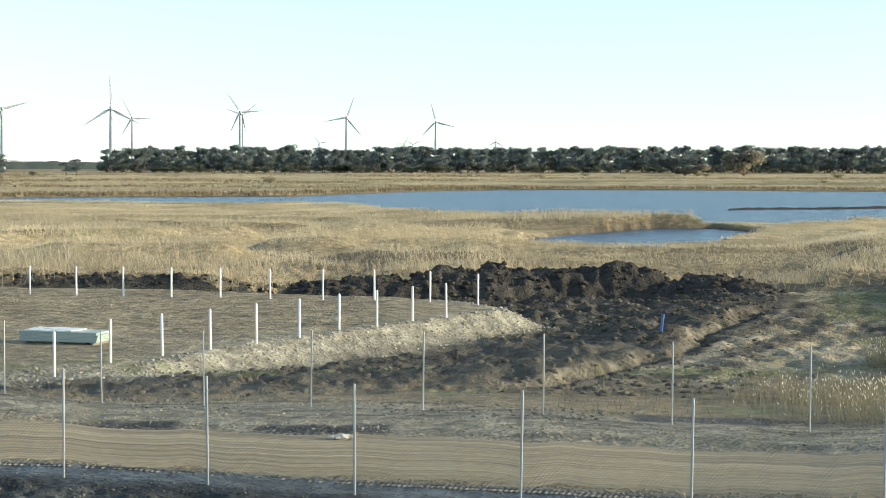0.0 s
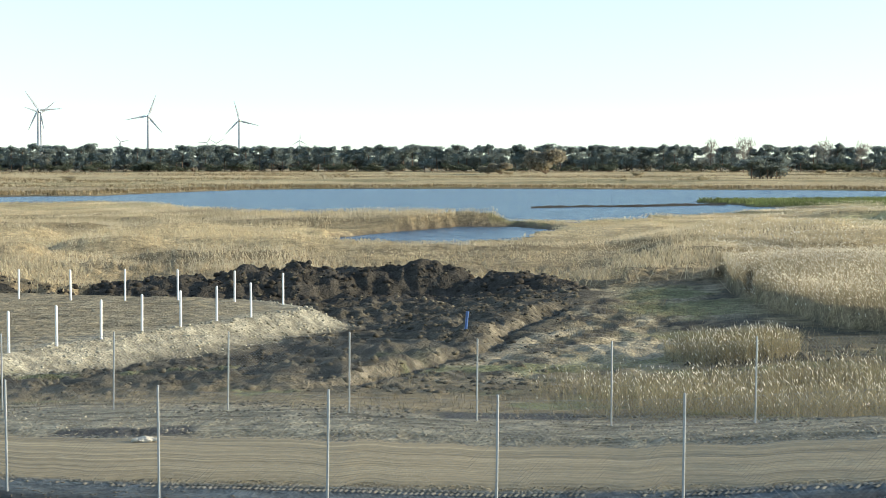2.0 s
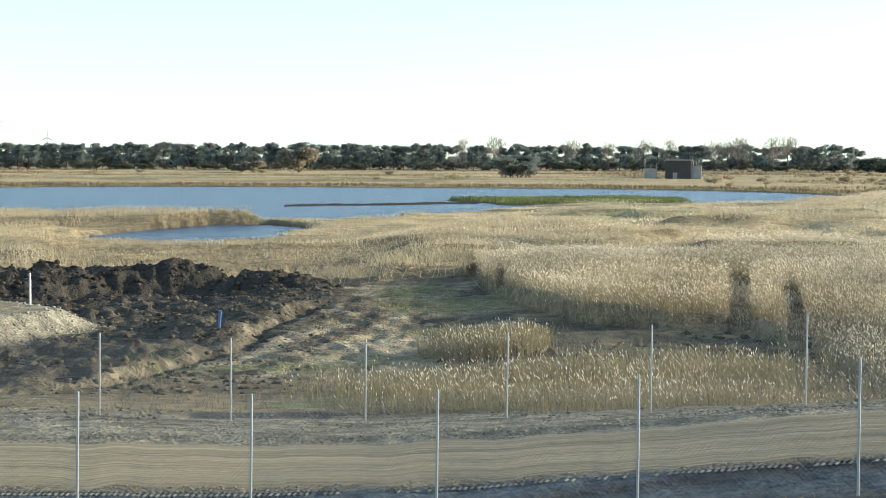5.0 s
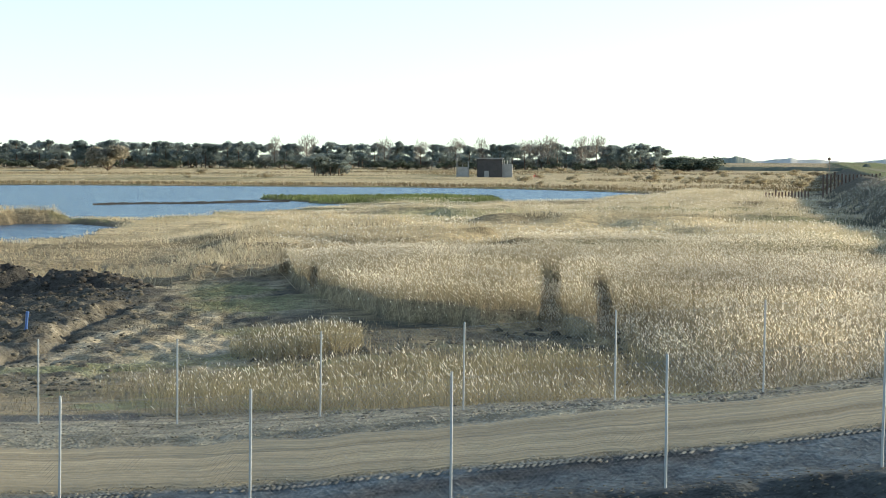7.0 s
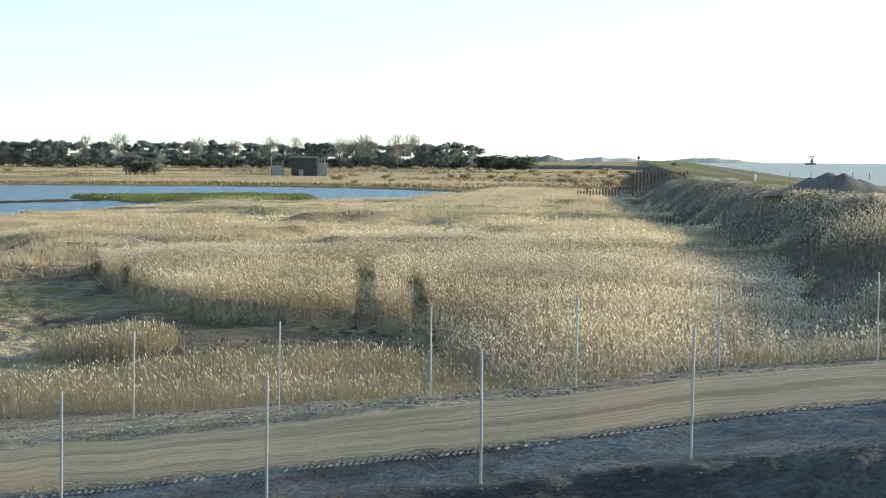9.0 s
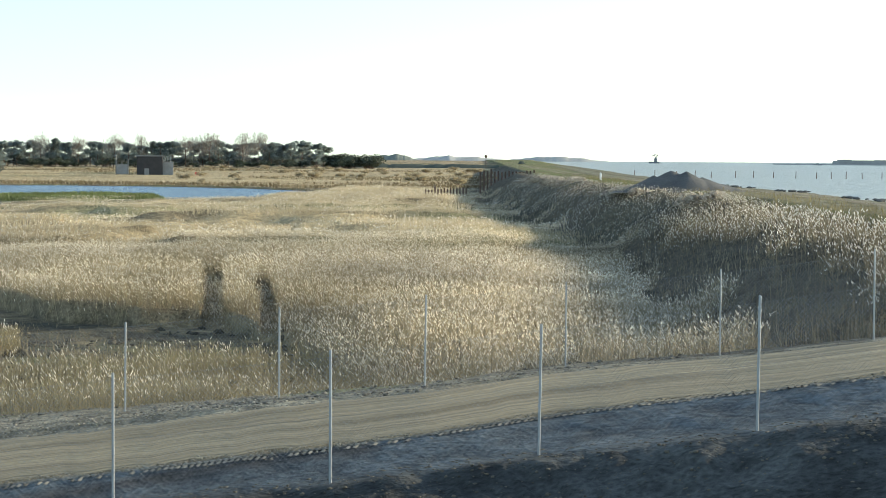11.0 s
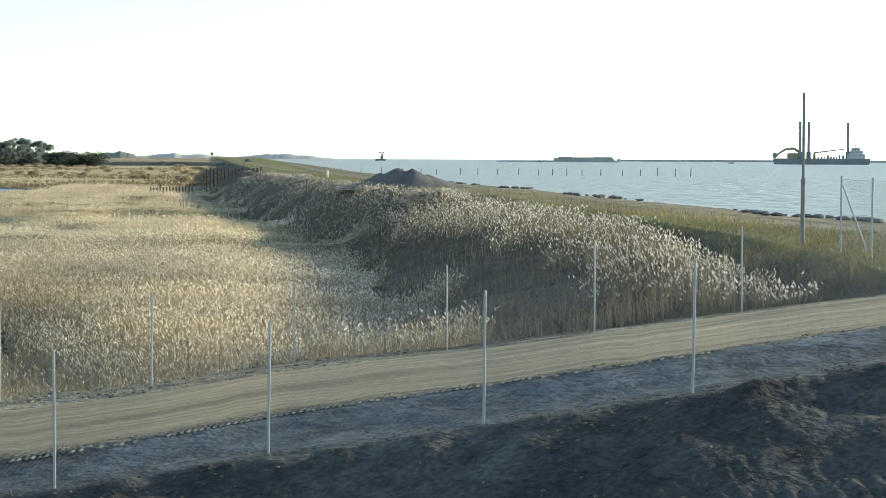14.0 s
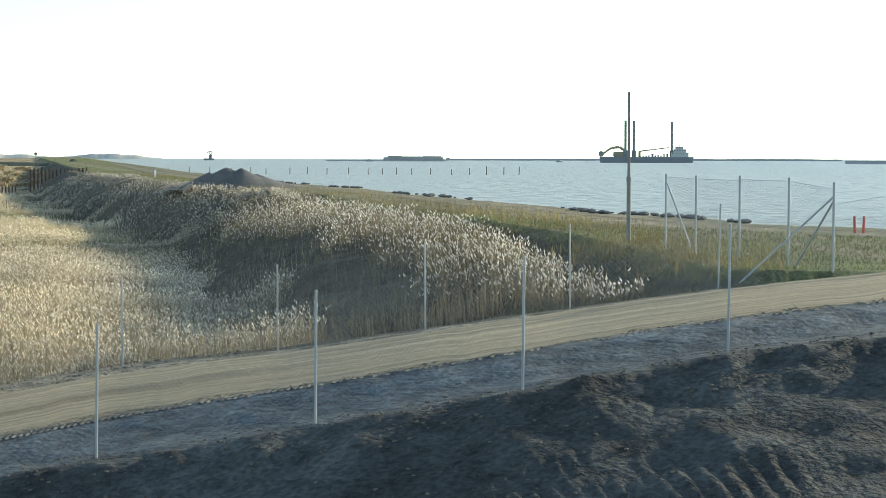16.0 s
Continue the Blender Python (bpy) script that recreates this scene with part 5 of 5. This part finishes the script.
for (ax, ay), (bx, by) in zip(CREST_OUT[2:5], CREST_OUT[3:6]):
    for k in range(100):
        f = tree_rnd.random()
        x, y = ax + (bx - ax) * f + tree_rnd.uniform(-1.2, 1.0), ay + (by - ay) * f
        if 0.55 < vnoise(np.array([x * 0.12]), np.array([y * 0.12]), 77)[0]:
            continue
        m = pose(x, y, gz(x, y) + 0.08, 0, 0, tree_rnd.uniform(0, 360))
        s0 = kinds[count % 4]
        ob = copy_thing(s0, m) if count >= 4 else s0
        ob.matrix_basis = m
        g = tree_rnd.uniform(0.15, 0.42)
        ob.scale = (g * 1.5, g * 1.3, g * 1.15)
        count += 1
for k in range(5):
    x, y = place(-3.7 + 0.16 * k, 37.1 + 0.2 * (k % 2))
    ob = stone("pale_stone", 20 + k, 0.075 + 0.06 * (k == 2), MAT_PALE, "pale stone lying in the road verge", "verge stones")
    ob.location = (x, y, gz(x, y) + 0.08)

# ---- pole, gate fence and markers on the dike ----
MAT_POLE = material("grey_wooden_pole", (0.24, 0.225, 0.20), 0.85, size=0.5, vary=0.25)
x, y = place(52.93, 54)
bm = bmesh.new()
tube(bm, (0, 0, -0.4), (0.0, 0, 2.0), 0.07, 0.062, 12)
tube(bm, (0, 0, 2.0), (-0.02, 0, 4.68), 0.045, 0.04, 12)
tube(bm, (0, 0, 1.9), (0, 0, 2.05), 0.075, 0.075, 12)
pole = tagged(part("tall_pole", bm, MAT_POLE), "tall thin grey pole standing on the dike", "pole")
pole.location = (x, y, gz(x, y))

gate = empty("gate_fence", (0, 0, 0), "chain-link fence with braced steel posts on the dike", "fence")
feet = []
for a, r, top_el in ((54.15, 50.5, -0.0100), (55.13, 48.5, -0.0110), (56.55, 46, -0.0110), (58.13, 43.5, -0.0120), (59.56, 41.2, -0.0146), (62.5, 39, -0.016)):
    x, y = place(a, r)
    z = gz(x, y)
    feet.append((x, y, z, EYE[2] + top_el * r - z))
for x, y, z, h in feet:
    p = part("post", fence_post("post", x, y, z, h, 0.03, MAT_STEEL, (0, 0)), MAT_STEEL, gate)
    p.location = (x, y, z)
for a, b in zip(feet, feet[1:]):
    v, f = wire_mesh(a[:3], b[:3], 0.05, min(a[3], b[3]) - 0.05)
    w = new("wire_mesh", mesh_from("wire_mesh", v, f, MAT_WIRE))
    w.parent = gate


def brace(foot, h, az, r):
    x, y = place(az, r)
    bm = bmesh.new()
    tube(bm, (foot[0], foot[1], foot[2] + h), (x, y, gz(x, y) - 0.05), 0.026, 0.026, 8)
    part("brace", bm, MAT_STEEL, gate)


brace(feet[0], 2.0, 55.08, 48.9)
brace(feet[4], 1.85, 58.3, 43.0)
brace(feet[4], 1.95, 56.35, 40.4)
bm = bmesh.new()
tube(bm, (0, 0, -0.2), (-0.08, 0, 0.62), 0.06, 0.05, 8)
mk = tagged(part("red_marker", bm, MAT_RED), "red plastic marker stick on the shore edge", "marker", "shore markers")
for k, (a, lean) in enumerate(((60.25, 0), (60.52, 8))):
    x, y = place(a, 66)
    m = pose(x, y, gz(x, y), 0, lean, 0)
    if k:
        copy_thing(mk, m)
    else:
        mk.matrix_basis = m

# ---- out at sea ----
# hull is paled and crane yellow greyed, with sea haze in the colour
MAT_SHIP = material("hazed_ship_hull", (0.19, 0.20, 0.21), 0.6, size=8, vary=0.2)
MAT_CREAM = material("cream_superstructure", (0.45, 0.46, 0.44), 0.5, size=5, vary=0.1)
MAT_YELLOW = material("hazed_yellow_paint", (0.30, 0.26, 0.17), 0.6, size=4, vary=0.2)
U = 0.69


def at_sea(az, r):
    x, y = place(az, r)
    return x, y, WATER + 0.05


x, y, z = at_sea(53.5, 2100)
ship = empty("dredger", (x, y, z), "backhoe dredger with three tall spud legs at sea", "ship", rz=-53.5)


def shp(px):
    return (px - 1143) * U


bm = bmesh.new()
box(bm, shp(1061), -9, -1.5, shp(1225), 9, 7.2)
for v in bm.verts:
    if v.co.z < 0:
        v.co.x *= 0.97
bmesh.ops.bevel(bm, geom=bm.edges[:], offset=0.5, segments=1, affect="EDGES")
part("hull", bm, MAT_SHIP, ship)
for px, yy, top in ((1106.5, -7, 51), (1121, 7, 51), (1187, 0, 49.5)):
    bm = bmesh.new()
    tube(bm, (shp(px), yy, -2), (shp(px), yy, top), 1.5, 1.5, 12)
    leg = part("spud_leg", bm, MAT_SHIP, ship)
    part("leg_housing", box(bmesh.new(), shp(px) - 2.6, yy - 2.6, 7.2, shp(px) + 2.6, yy + 2.6, 15), MAT_SHIP, ship)
bm = bmesh.new()
box(bm, shp(1085), -4, 7.2, shp(1112), 4, 13.5)
bmesh.ops.bevel(bm, geom=bm.edges[:], offset=0.8, segments=2, affect="EDGES")
part("excavator_cab", bm, MAT_YELLOW, ship)
for (x0, z0), (x1, z1), w in (((1112, 12), (1096, 19), 1.6), ((1096, 19), (1082, 18), 1.5), ((1082, 18), (1069, 12), 1.2), ((1069, 12), (1064, 8.5), 1.6)):
    part("boom", tube(bmesh.new(), (shp(x0), -2, z0), (shp(x1), -2, z1), w, w, 8), MAT_YELLOW, ship)
bm = bmesh.new()
box(bm, shp(1060), -3.2, 7.4, shp(1068), 0, 14)
bmesh.ops.bevel(bm, geom=bm.edges[:], offset=1.0, segments=2, affect="EDGES")
part("bucket", bm, MAT_SHIP, ship)
part("crane_jib", tube(bmesh.new(), (shp(1131), 3, 14), (shp(1182), 3, 18.5), 0.8, 0.5, 8), MAT_YELLOW, ship)
part("crane_base", tube(bmesh.new(), (shp(1131), 3, 7), (shp(1131), 3, 14.5), 1.6, 1.4, 10), MAT_YELLOW, ship)
for x0, x1, z0, z1 in ((1186, 1216, 7.2, 12.5), (1190, 1212, 12.5, 16.5), (1193, 1207, 16.5, 19.8)):
    bm = bmesh.new()
    box(bm, shp(x0), -6, z0 + 0.004, shp(x1), 6, z1)
    d = part("deckhouse", bm, MAT_CREAM, ship, "pale deckhouse")
    for k in range(5):
        wx = shp(x0) + (shp(x1) - shp(x0)) * (k + 0.5) / 5
        part("window", box(bmesh.new(), wx - 0.7, -6.08, z1 - 2.2, wx + 0.7, -6.0, z1 - 0.9), MAT_SHIP, d)
part("mast", tube(bmesh.new(), (shp(1200), 0, 19.8), (shp(1200), 0, 25), 0.3, 0.2, 8), MAT_SHIP, ship)
rr = random.Random(4)
for k in range(9):
    px = 1136 + k * 5.2
    part("deck_gear", box(bmesh.new(), shp(px), -5, 7.2, shp(px + rr.uniform(2, 4)), 5, 7.2 + rr.uniform(1.2, 4.5)), MAT_SHIP, ship)

x, y, z = at_sea(39.05, 3000)
barge = empty("crane_barge", (x, y, z), "small crane barge lying far out at sea", "ship", rz=-39)
part("pontoon", box(bmesh.new(), -9, -4, -1, 9, 4, 3.2), MAT_SHIP, barge)
part("crane_house", box(bmesh.new(), 0, -2, 3.2, 5, 2, 9), MAT_SHIP, barge)
for a, b in (((3, 9), (6, 14.5)), ((6, 14.5), (0, 15)), ((0, 15), (-4, 12)), ((3, 9), (0, 15))):
    part("boom", tube(bmesh.new(), (a[0], 0, a[1]), (b[0], 0, b[1]), 0.8, 0.6, 8), MAT_SHIP, barge)

# sea fort on its island, moles and far coast
# masonry and far coast tones include the haze of distance
MAT_FORT = material("hazed_masonry", (0.36, 0.35, 0.33), 0.9, size=10, vary=0.2)
MAT_HEAD = material("distant_headland", (0.22, 0.235, 0.19), 1.0, size=40, vary=0.2)
MAT_FAR = material("distant_coast", (0.52, 0.50, 0.44), 1.0, size=60, vary=0.12)
x, y, z = at_sea(45.8, 2600)
fort = empty("sea_fort", (x, y, z), "low grey sea fort on a small island", "fort", rz=-45.8)
bm = bmesh.new()
tube(bm, (0, 0, -2), (0, 0, 1.6), 1, 0.93, 40)
for v in bm.verts:
    v.co.x, v.co.y = v.co.x * 60, v.co.y * 22
part("island", bm, MAT_FORT, fort)
for x0, x1, h in ((-46, 46, 6.2), (-40, -18, 8.4), (-18, 12, 7.4), (12, 42, 7.8)):
    bm = bmesh.new()
    box(bm, x0, -14 + h * 0.2, 1.2, x1, 12, h)
    for v in bm.verts:
        if v.co.z > 2:
            v.co.x = x0 + (v.co.x - x0) * 0.96 + 1.2
    part("wall", bm, MAT_FORT, fort)
part("small_house", box(bmesh.new(), 49, -4, 1.2, 55, 4, 5), MAT_CREAM, fort)


def mole(az0, az1, r, h, label):
    n = 24
    vs, fs = [], []
    for k in range(n):
        a = az0 + (az1 - az0) * k / (n - 1)
        hh = h * (0.85 + 0.3 * tree_rnd.random())
        for rr_, zz in ((r - 8, -2), (r - 3, hh), (r + 3, hh), (r + 8, -2)):
            x, y = place(a, rr_)
            vs.append((x, y, WATER + zz))
    for k in range(n - 1):
        for j in range(3):
            i = k * 4 + j
            fs.append((i, i + 4, i + 5, i + 1))
    ob = new("mole", mesh_from("mole", vs, fs, MAT_FORT))
    return tagged(ob, label, "mole")


mole(42.9, 44.6, 2650, 2.0, "low stone mole beside the sea fort")
mole(47.0, 59.8, 3300, 3.6, "long low stone mole on the horizon")
mole(59.9, 70, 1900, 4.0, "nearer grey stone mole out at sea")


def coast(az0, az1, r, base, hump, seed, label):
    n = 120
    vs, fs = [], []
    for k in range(n):
        f = k / (n - 1)
        a = az0 + (az1 - az0) * f
        e = min(1, 2.5 * f, 2.5 * (1 - f)) ** 0.7
        h = (base + hump * float(fbm(np.array([f * 9.0]), np.array([seed * 1.7]), 1.0, 4, seed)[0])) * e
        for rr_, zz in ((r - 30, -3), (r, h), (r + 60, h * 0.9), (r + 120, -3)):
            x, y = place(a, rr_)
            vs.append((x, y, WATER + zz))
    for k in range(n - 1):
        for j in range(3):
            i = k * 4 + j
            fs.append((i, i + 4, i + 5, i + 1))
    return tagged(new("backdrop_coast", mesh_from("backdrop_coast", vs, fs, MAT_HEAD if "headland" in label else MAT_FAR, True)), label, "coast", kind="structure")


coast(29.5, 31.3, 4200, 10, 10, 3, "wooded far headland")
coast(30.5, 34.5, 4350, 7, 9, 5, "hazy low far coast")
coast(33.8, 37.6, 4400, 6, 10, 7, "hazy low far coast")
coast(-20, -10.5, 3800, 6, 14, 9, "hazy far wooded land")

# small craft and marks far off
for a, r, ln in ((50.62, 2300, 9.0), (44.35, 2500, 12.0)):
    x, y, z = at_sea(a, r)
    boat = empty("work_boat", (x, y, z), "small dark work boat far out on the sea", "boat", "far boats", rz=-a)
    bm = bmesh.new()
    box(bm, -ln / 2, -1.5, -0.4, ln / 2, 1.5, 1.1)
    for v in bm.verts:
        if v.co.z < 0:
            v.co.x *= 0.8
    part("hull", bm, MAT_SHIP, boat)
    bm = box(bmesh.new(), -ln * 0.25, -1.1, 1.104, ln * 0.1, 1.1, 3.2)
    bmesh.ops.bevel(bm, geom=bm.edges[:], offset=0.2, segments=1, affect="EDGES")
    part("cabin", bm, MAT_CREAM, boat)
x, y = place(37.3, 222)
bm = tube(bmesh.new(), (0, 0, -0.2), (0, 0, 0.85), 0.14, 0.14, 10)
bmesh.ops.create_cone(bm, cap_ends=True, segments=10, radius1=0.14, radius2=0.05, depth=0.1, matrix=Matrix.Translation((0, 0, 0.9)))
ob = tagged(part("marker_post", bm, MAT_WHITE), "short white marker post on the grassy dike crest", "post")
ob.location = (x, y, gz(x, y))
x, y = place(33.5, 1000)
mark = empty("beacon", (x, y, gz(x, y)), "thin dark beacon pole with a round topmark", "beacon")
part("pole", tube(bmesh.new(), (0, 0, -0.5), (0, 0, 6.6), 0.2, 0.15, 8), MAT_PILE, mark)
bm = bmesh.new()
bmesh.ops.create_icosphere(bm, subdivisions=2, radius=0.9, matrix=Matrix.Translation((0, 0, 6.9)))
part("topmark", bm, MAT_PILE, mark)

# stakes in the shallow sea
stake = None
for k, px in enumerate((530, 566, 602, 640, 672, 700, 742, 773, 807, 845, 880, 905, 930, 957, 990, 1028, 1060, 1090, 1121, 1148)):
    a = 42.495 + math.degrees(math.atan((px - 784) / 3050))
    x, y, z = at_sea(a, 690 - 2.0 * k)
    h = 2.3 + 0.5 * ((k * 7) % 5) / 4 + (0.5 if k > 16 else 0)
    if stake is None:
        bm = bmesh.new()
        tube(bm, (0, 0, -1.5), (0, 0, 1), 0.17, 0.13, 8)
        stake = tagged(part("sea_stake", bm, MAT_PILE), "thin dark wooden stake standing in the sea", "stake", "sea stakes")
        stake.matrix_basis = pose(x, y, z)
        ob = stake
    else:
        ob = copy_thing(stake, pose(x, y, z, tree_rnd.uniform(-3, 3), tree_rnd.uniform(-3, 3), 0))
    ob.scale = (1, 1, h)

# far dike on the left with a few roofs
bm = bmesh.new()
MAT_FARDIKE = material("far_dark_dike", (0.07, 0.085, 0.06), 0.95, size=20, vary=0.3)
n = 80
vs, fs = [], []
for k in range(n):
    a = -24 + 13.2 * k / (n - 1)
    h = 5.0 + 2.2 * float(fbm(np.array([k * 0.5]), np.array([3.0]), 1.0, 3, 19)[0])
    for rr_, zz in ((1480, -1), (1500, h), (1520, h), (1540, -1)):
        x, y = place(a, rr_)
        vs.append((x, y, zz))
for k in range(n - 1):
    for j in range(3):
        i = k * 4 + j
        fs.append((i, i + 4, i + 5, i + 1))
bm.free()
tagged(new("backdrop_dike", mesh_from("backdrop_dike", vs, fs, MAT_FARDIKE, True)), "dark far dike with hedges", "dike", kind="structure")
vs, fs = [], []
n = 60
for k in range(n):
    a = 29.0 + 6.5 * k / (n - 1)
    h = 1.6 + 1.6 * float(fbm(np.array([k * 0.6]), np.array([8.0]), 1.0, 3, 29)[0]) + (2.2 if k in (51, 52) else 0)
    for rr_, zz in ((1000, -1), (1006, h), (1014, h), (1020, -1)):
        x, y = place(a, rr_)
        vs.append((x, y, zz))
for k in range(n - 1):
    for j in range(3):
        i = k * 4 + j
        fs.append((i, i + 4, i + 5, i + 1))
tagged(new("backdrop_hedge", mesh_from("backdrop_hedge", vs, fs, MAT_FARDIKE, True)), "dark far hedge line along the coast", "hedge", kind="structure")

# pale shrubs on the dike by the piles
MAT_SHRUB = reed_material("pale_bare_shrub", (0.52, 0.46, 0.37), 0.45)
sb = bush("dike_shrub", 311, 2.6, MAT_SHRUB, "pale leafless shrub on the dike slope", 260)
tagged(sb, group="dike shrubs")
for k in range(34):
    f = tree_rnd.random()
    a, r = 34.9 + 5.0 * f + tree_rnd.uniform(-0.5, 0.5), 245 - 130 * f + tree_rnd.uniform(-10, 10)
    x, y = place(a, r)
    d = float(signed_distance(np.array([x]), np.array([y]), CREST_IN)[0])
    x, y = x - 0.82 * (d + 4.0), y + 0.5 * (d + 4.0)
    m = pose(x, y, gz(x, y) - 0.1, 0, 0, tree_rnd.uniform(0, 360))
    ob = copy_thing(sb, m) if k else sb
    ob.matrix_basis = m
    g = tree_rnd.uniform(0.5, 1.0)
    ob.scale = (g * 1.2, g * 1.2, g * 0.9)

# low scrub on the flats beyond the lake
MAT_SCRUB = reed_material("brown_low_scrub", (0.52, 0.44, 0.29), 0.55)
lo_sc = bush("low_scrub", 321, 3.0, MAT_SCRUB, "low brown scrub on the flat beyond the lake", 90)
tagged(lo_sc, group="low scrub")
for k in range(64):
    a, r = tree_rnd.uniform(23.5, 33.5), tree_rnd.uniform(430, 880)
    if k > 46:
        a, r = tree_rnd.uniform(-16, 22), tree_rnd.uniform(560, 880)
    x, y = place(a, r)
    m = pose(x, y, gz(x, y) - 0.2, 0, 0, tree_rnd.uniform(0, 360))
    ob = copy_thing(lo_sc, m) if k else lo_sc
    ob.matrix_basis = m
    g = tree_rnd.uniform(0.3, 0.75)
    ob.scale = (g * 2.0, g * 2.0, g * 1.1)

# dark mud bar in the lake, running out from the spit
n = 60
vs, fs = [], []
for k in range(n):
    f = k / (n - 1)
    a, r = 9.4 + 6.4 * f, 257 + 20 * f + 1.5 * math.sin(9 * f)
    w = (1.2 + 1.6 * f) * (0.5 + float(fbm(np.array([k * 0.4]), np.array([2.0]), 1.0, 3, 37)[0]))
    h = 0.12 + 0.3 * float(fbm(np.array([k * 0.7]), np.array([5.0]), 1.0, 3, 38)[0])
    for rr_, zz in ((r - w - 0.6, -0.3), (r - w * 0.4, h), (r + w * 0.4, h), (r + w + 0.6, -0.3)):
        x, y = place(a, rr_)
        vs.append((x, y, WATER + zz))
for k in range(n - 1):
    for j in range(3):
        i = k * 4 + j
        fs.append((i, i + 4, i + 5, i + 1))
tagged(new("mud_bar", mesh_from("mud_bar", vs, fs, MAT_CLOD)), "narrow dark mud bar lying in the lake", "mud bar")
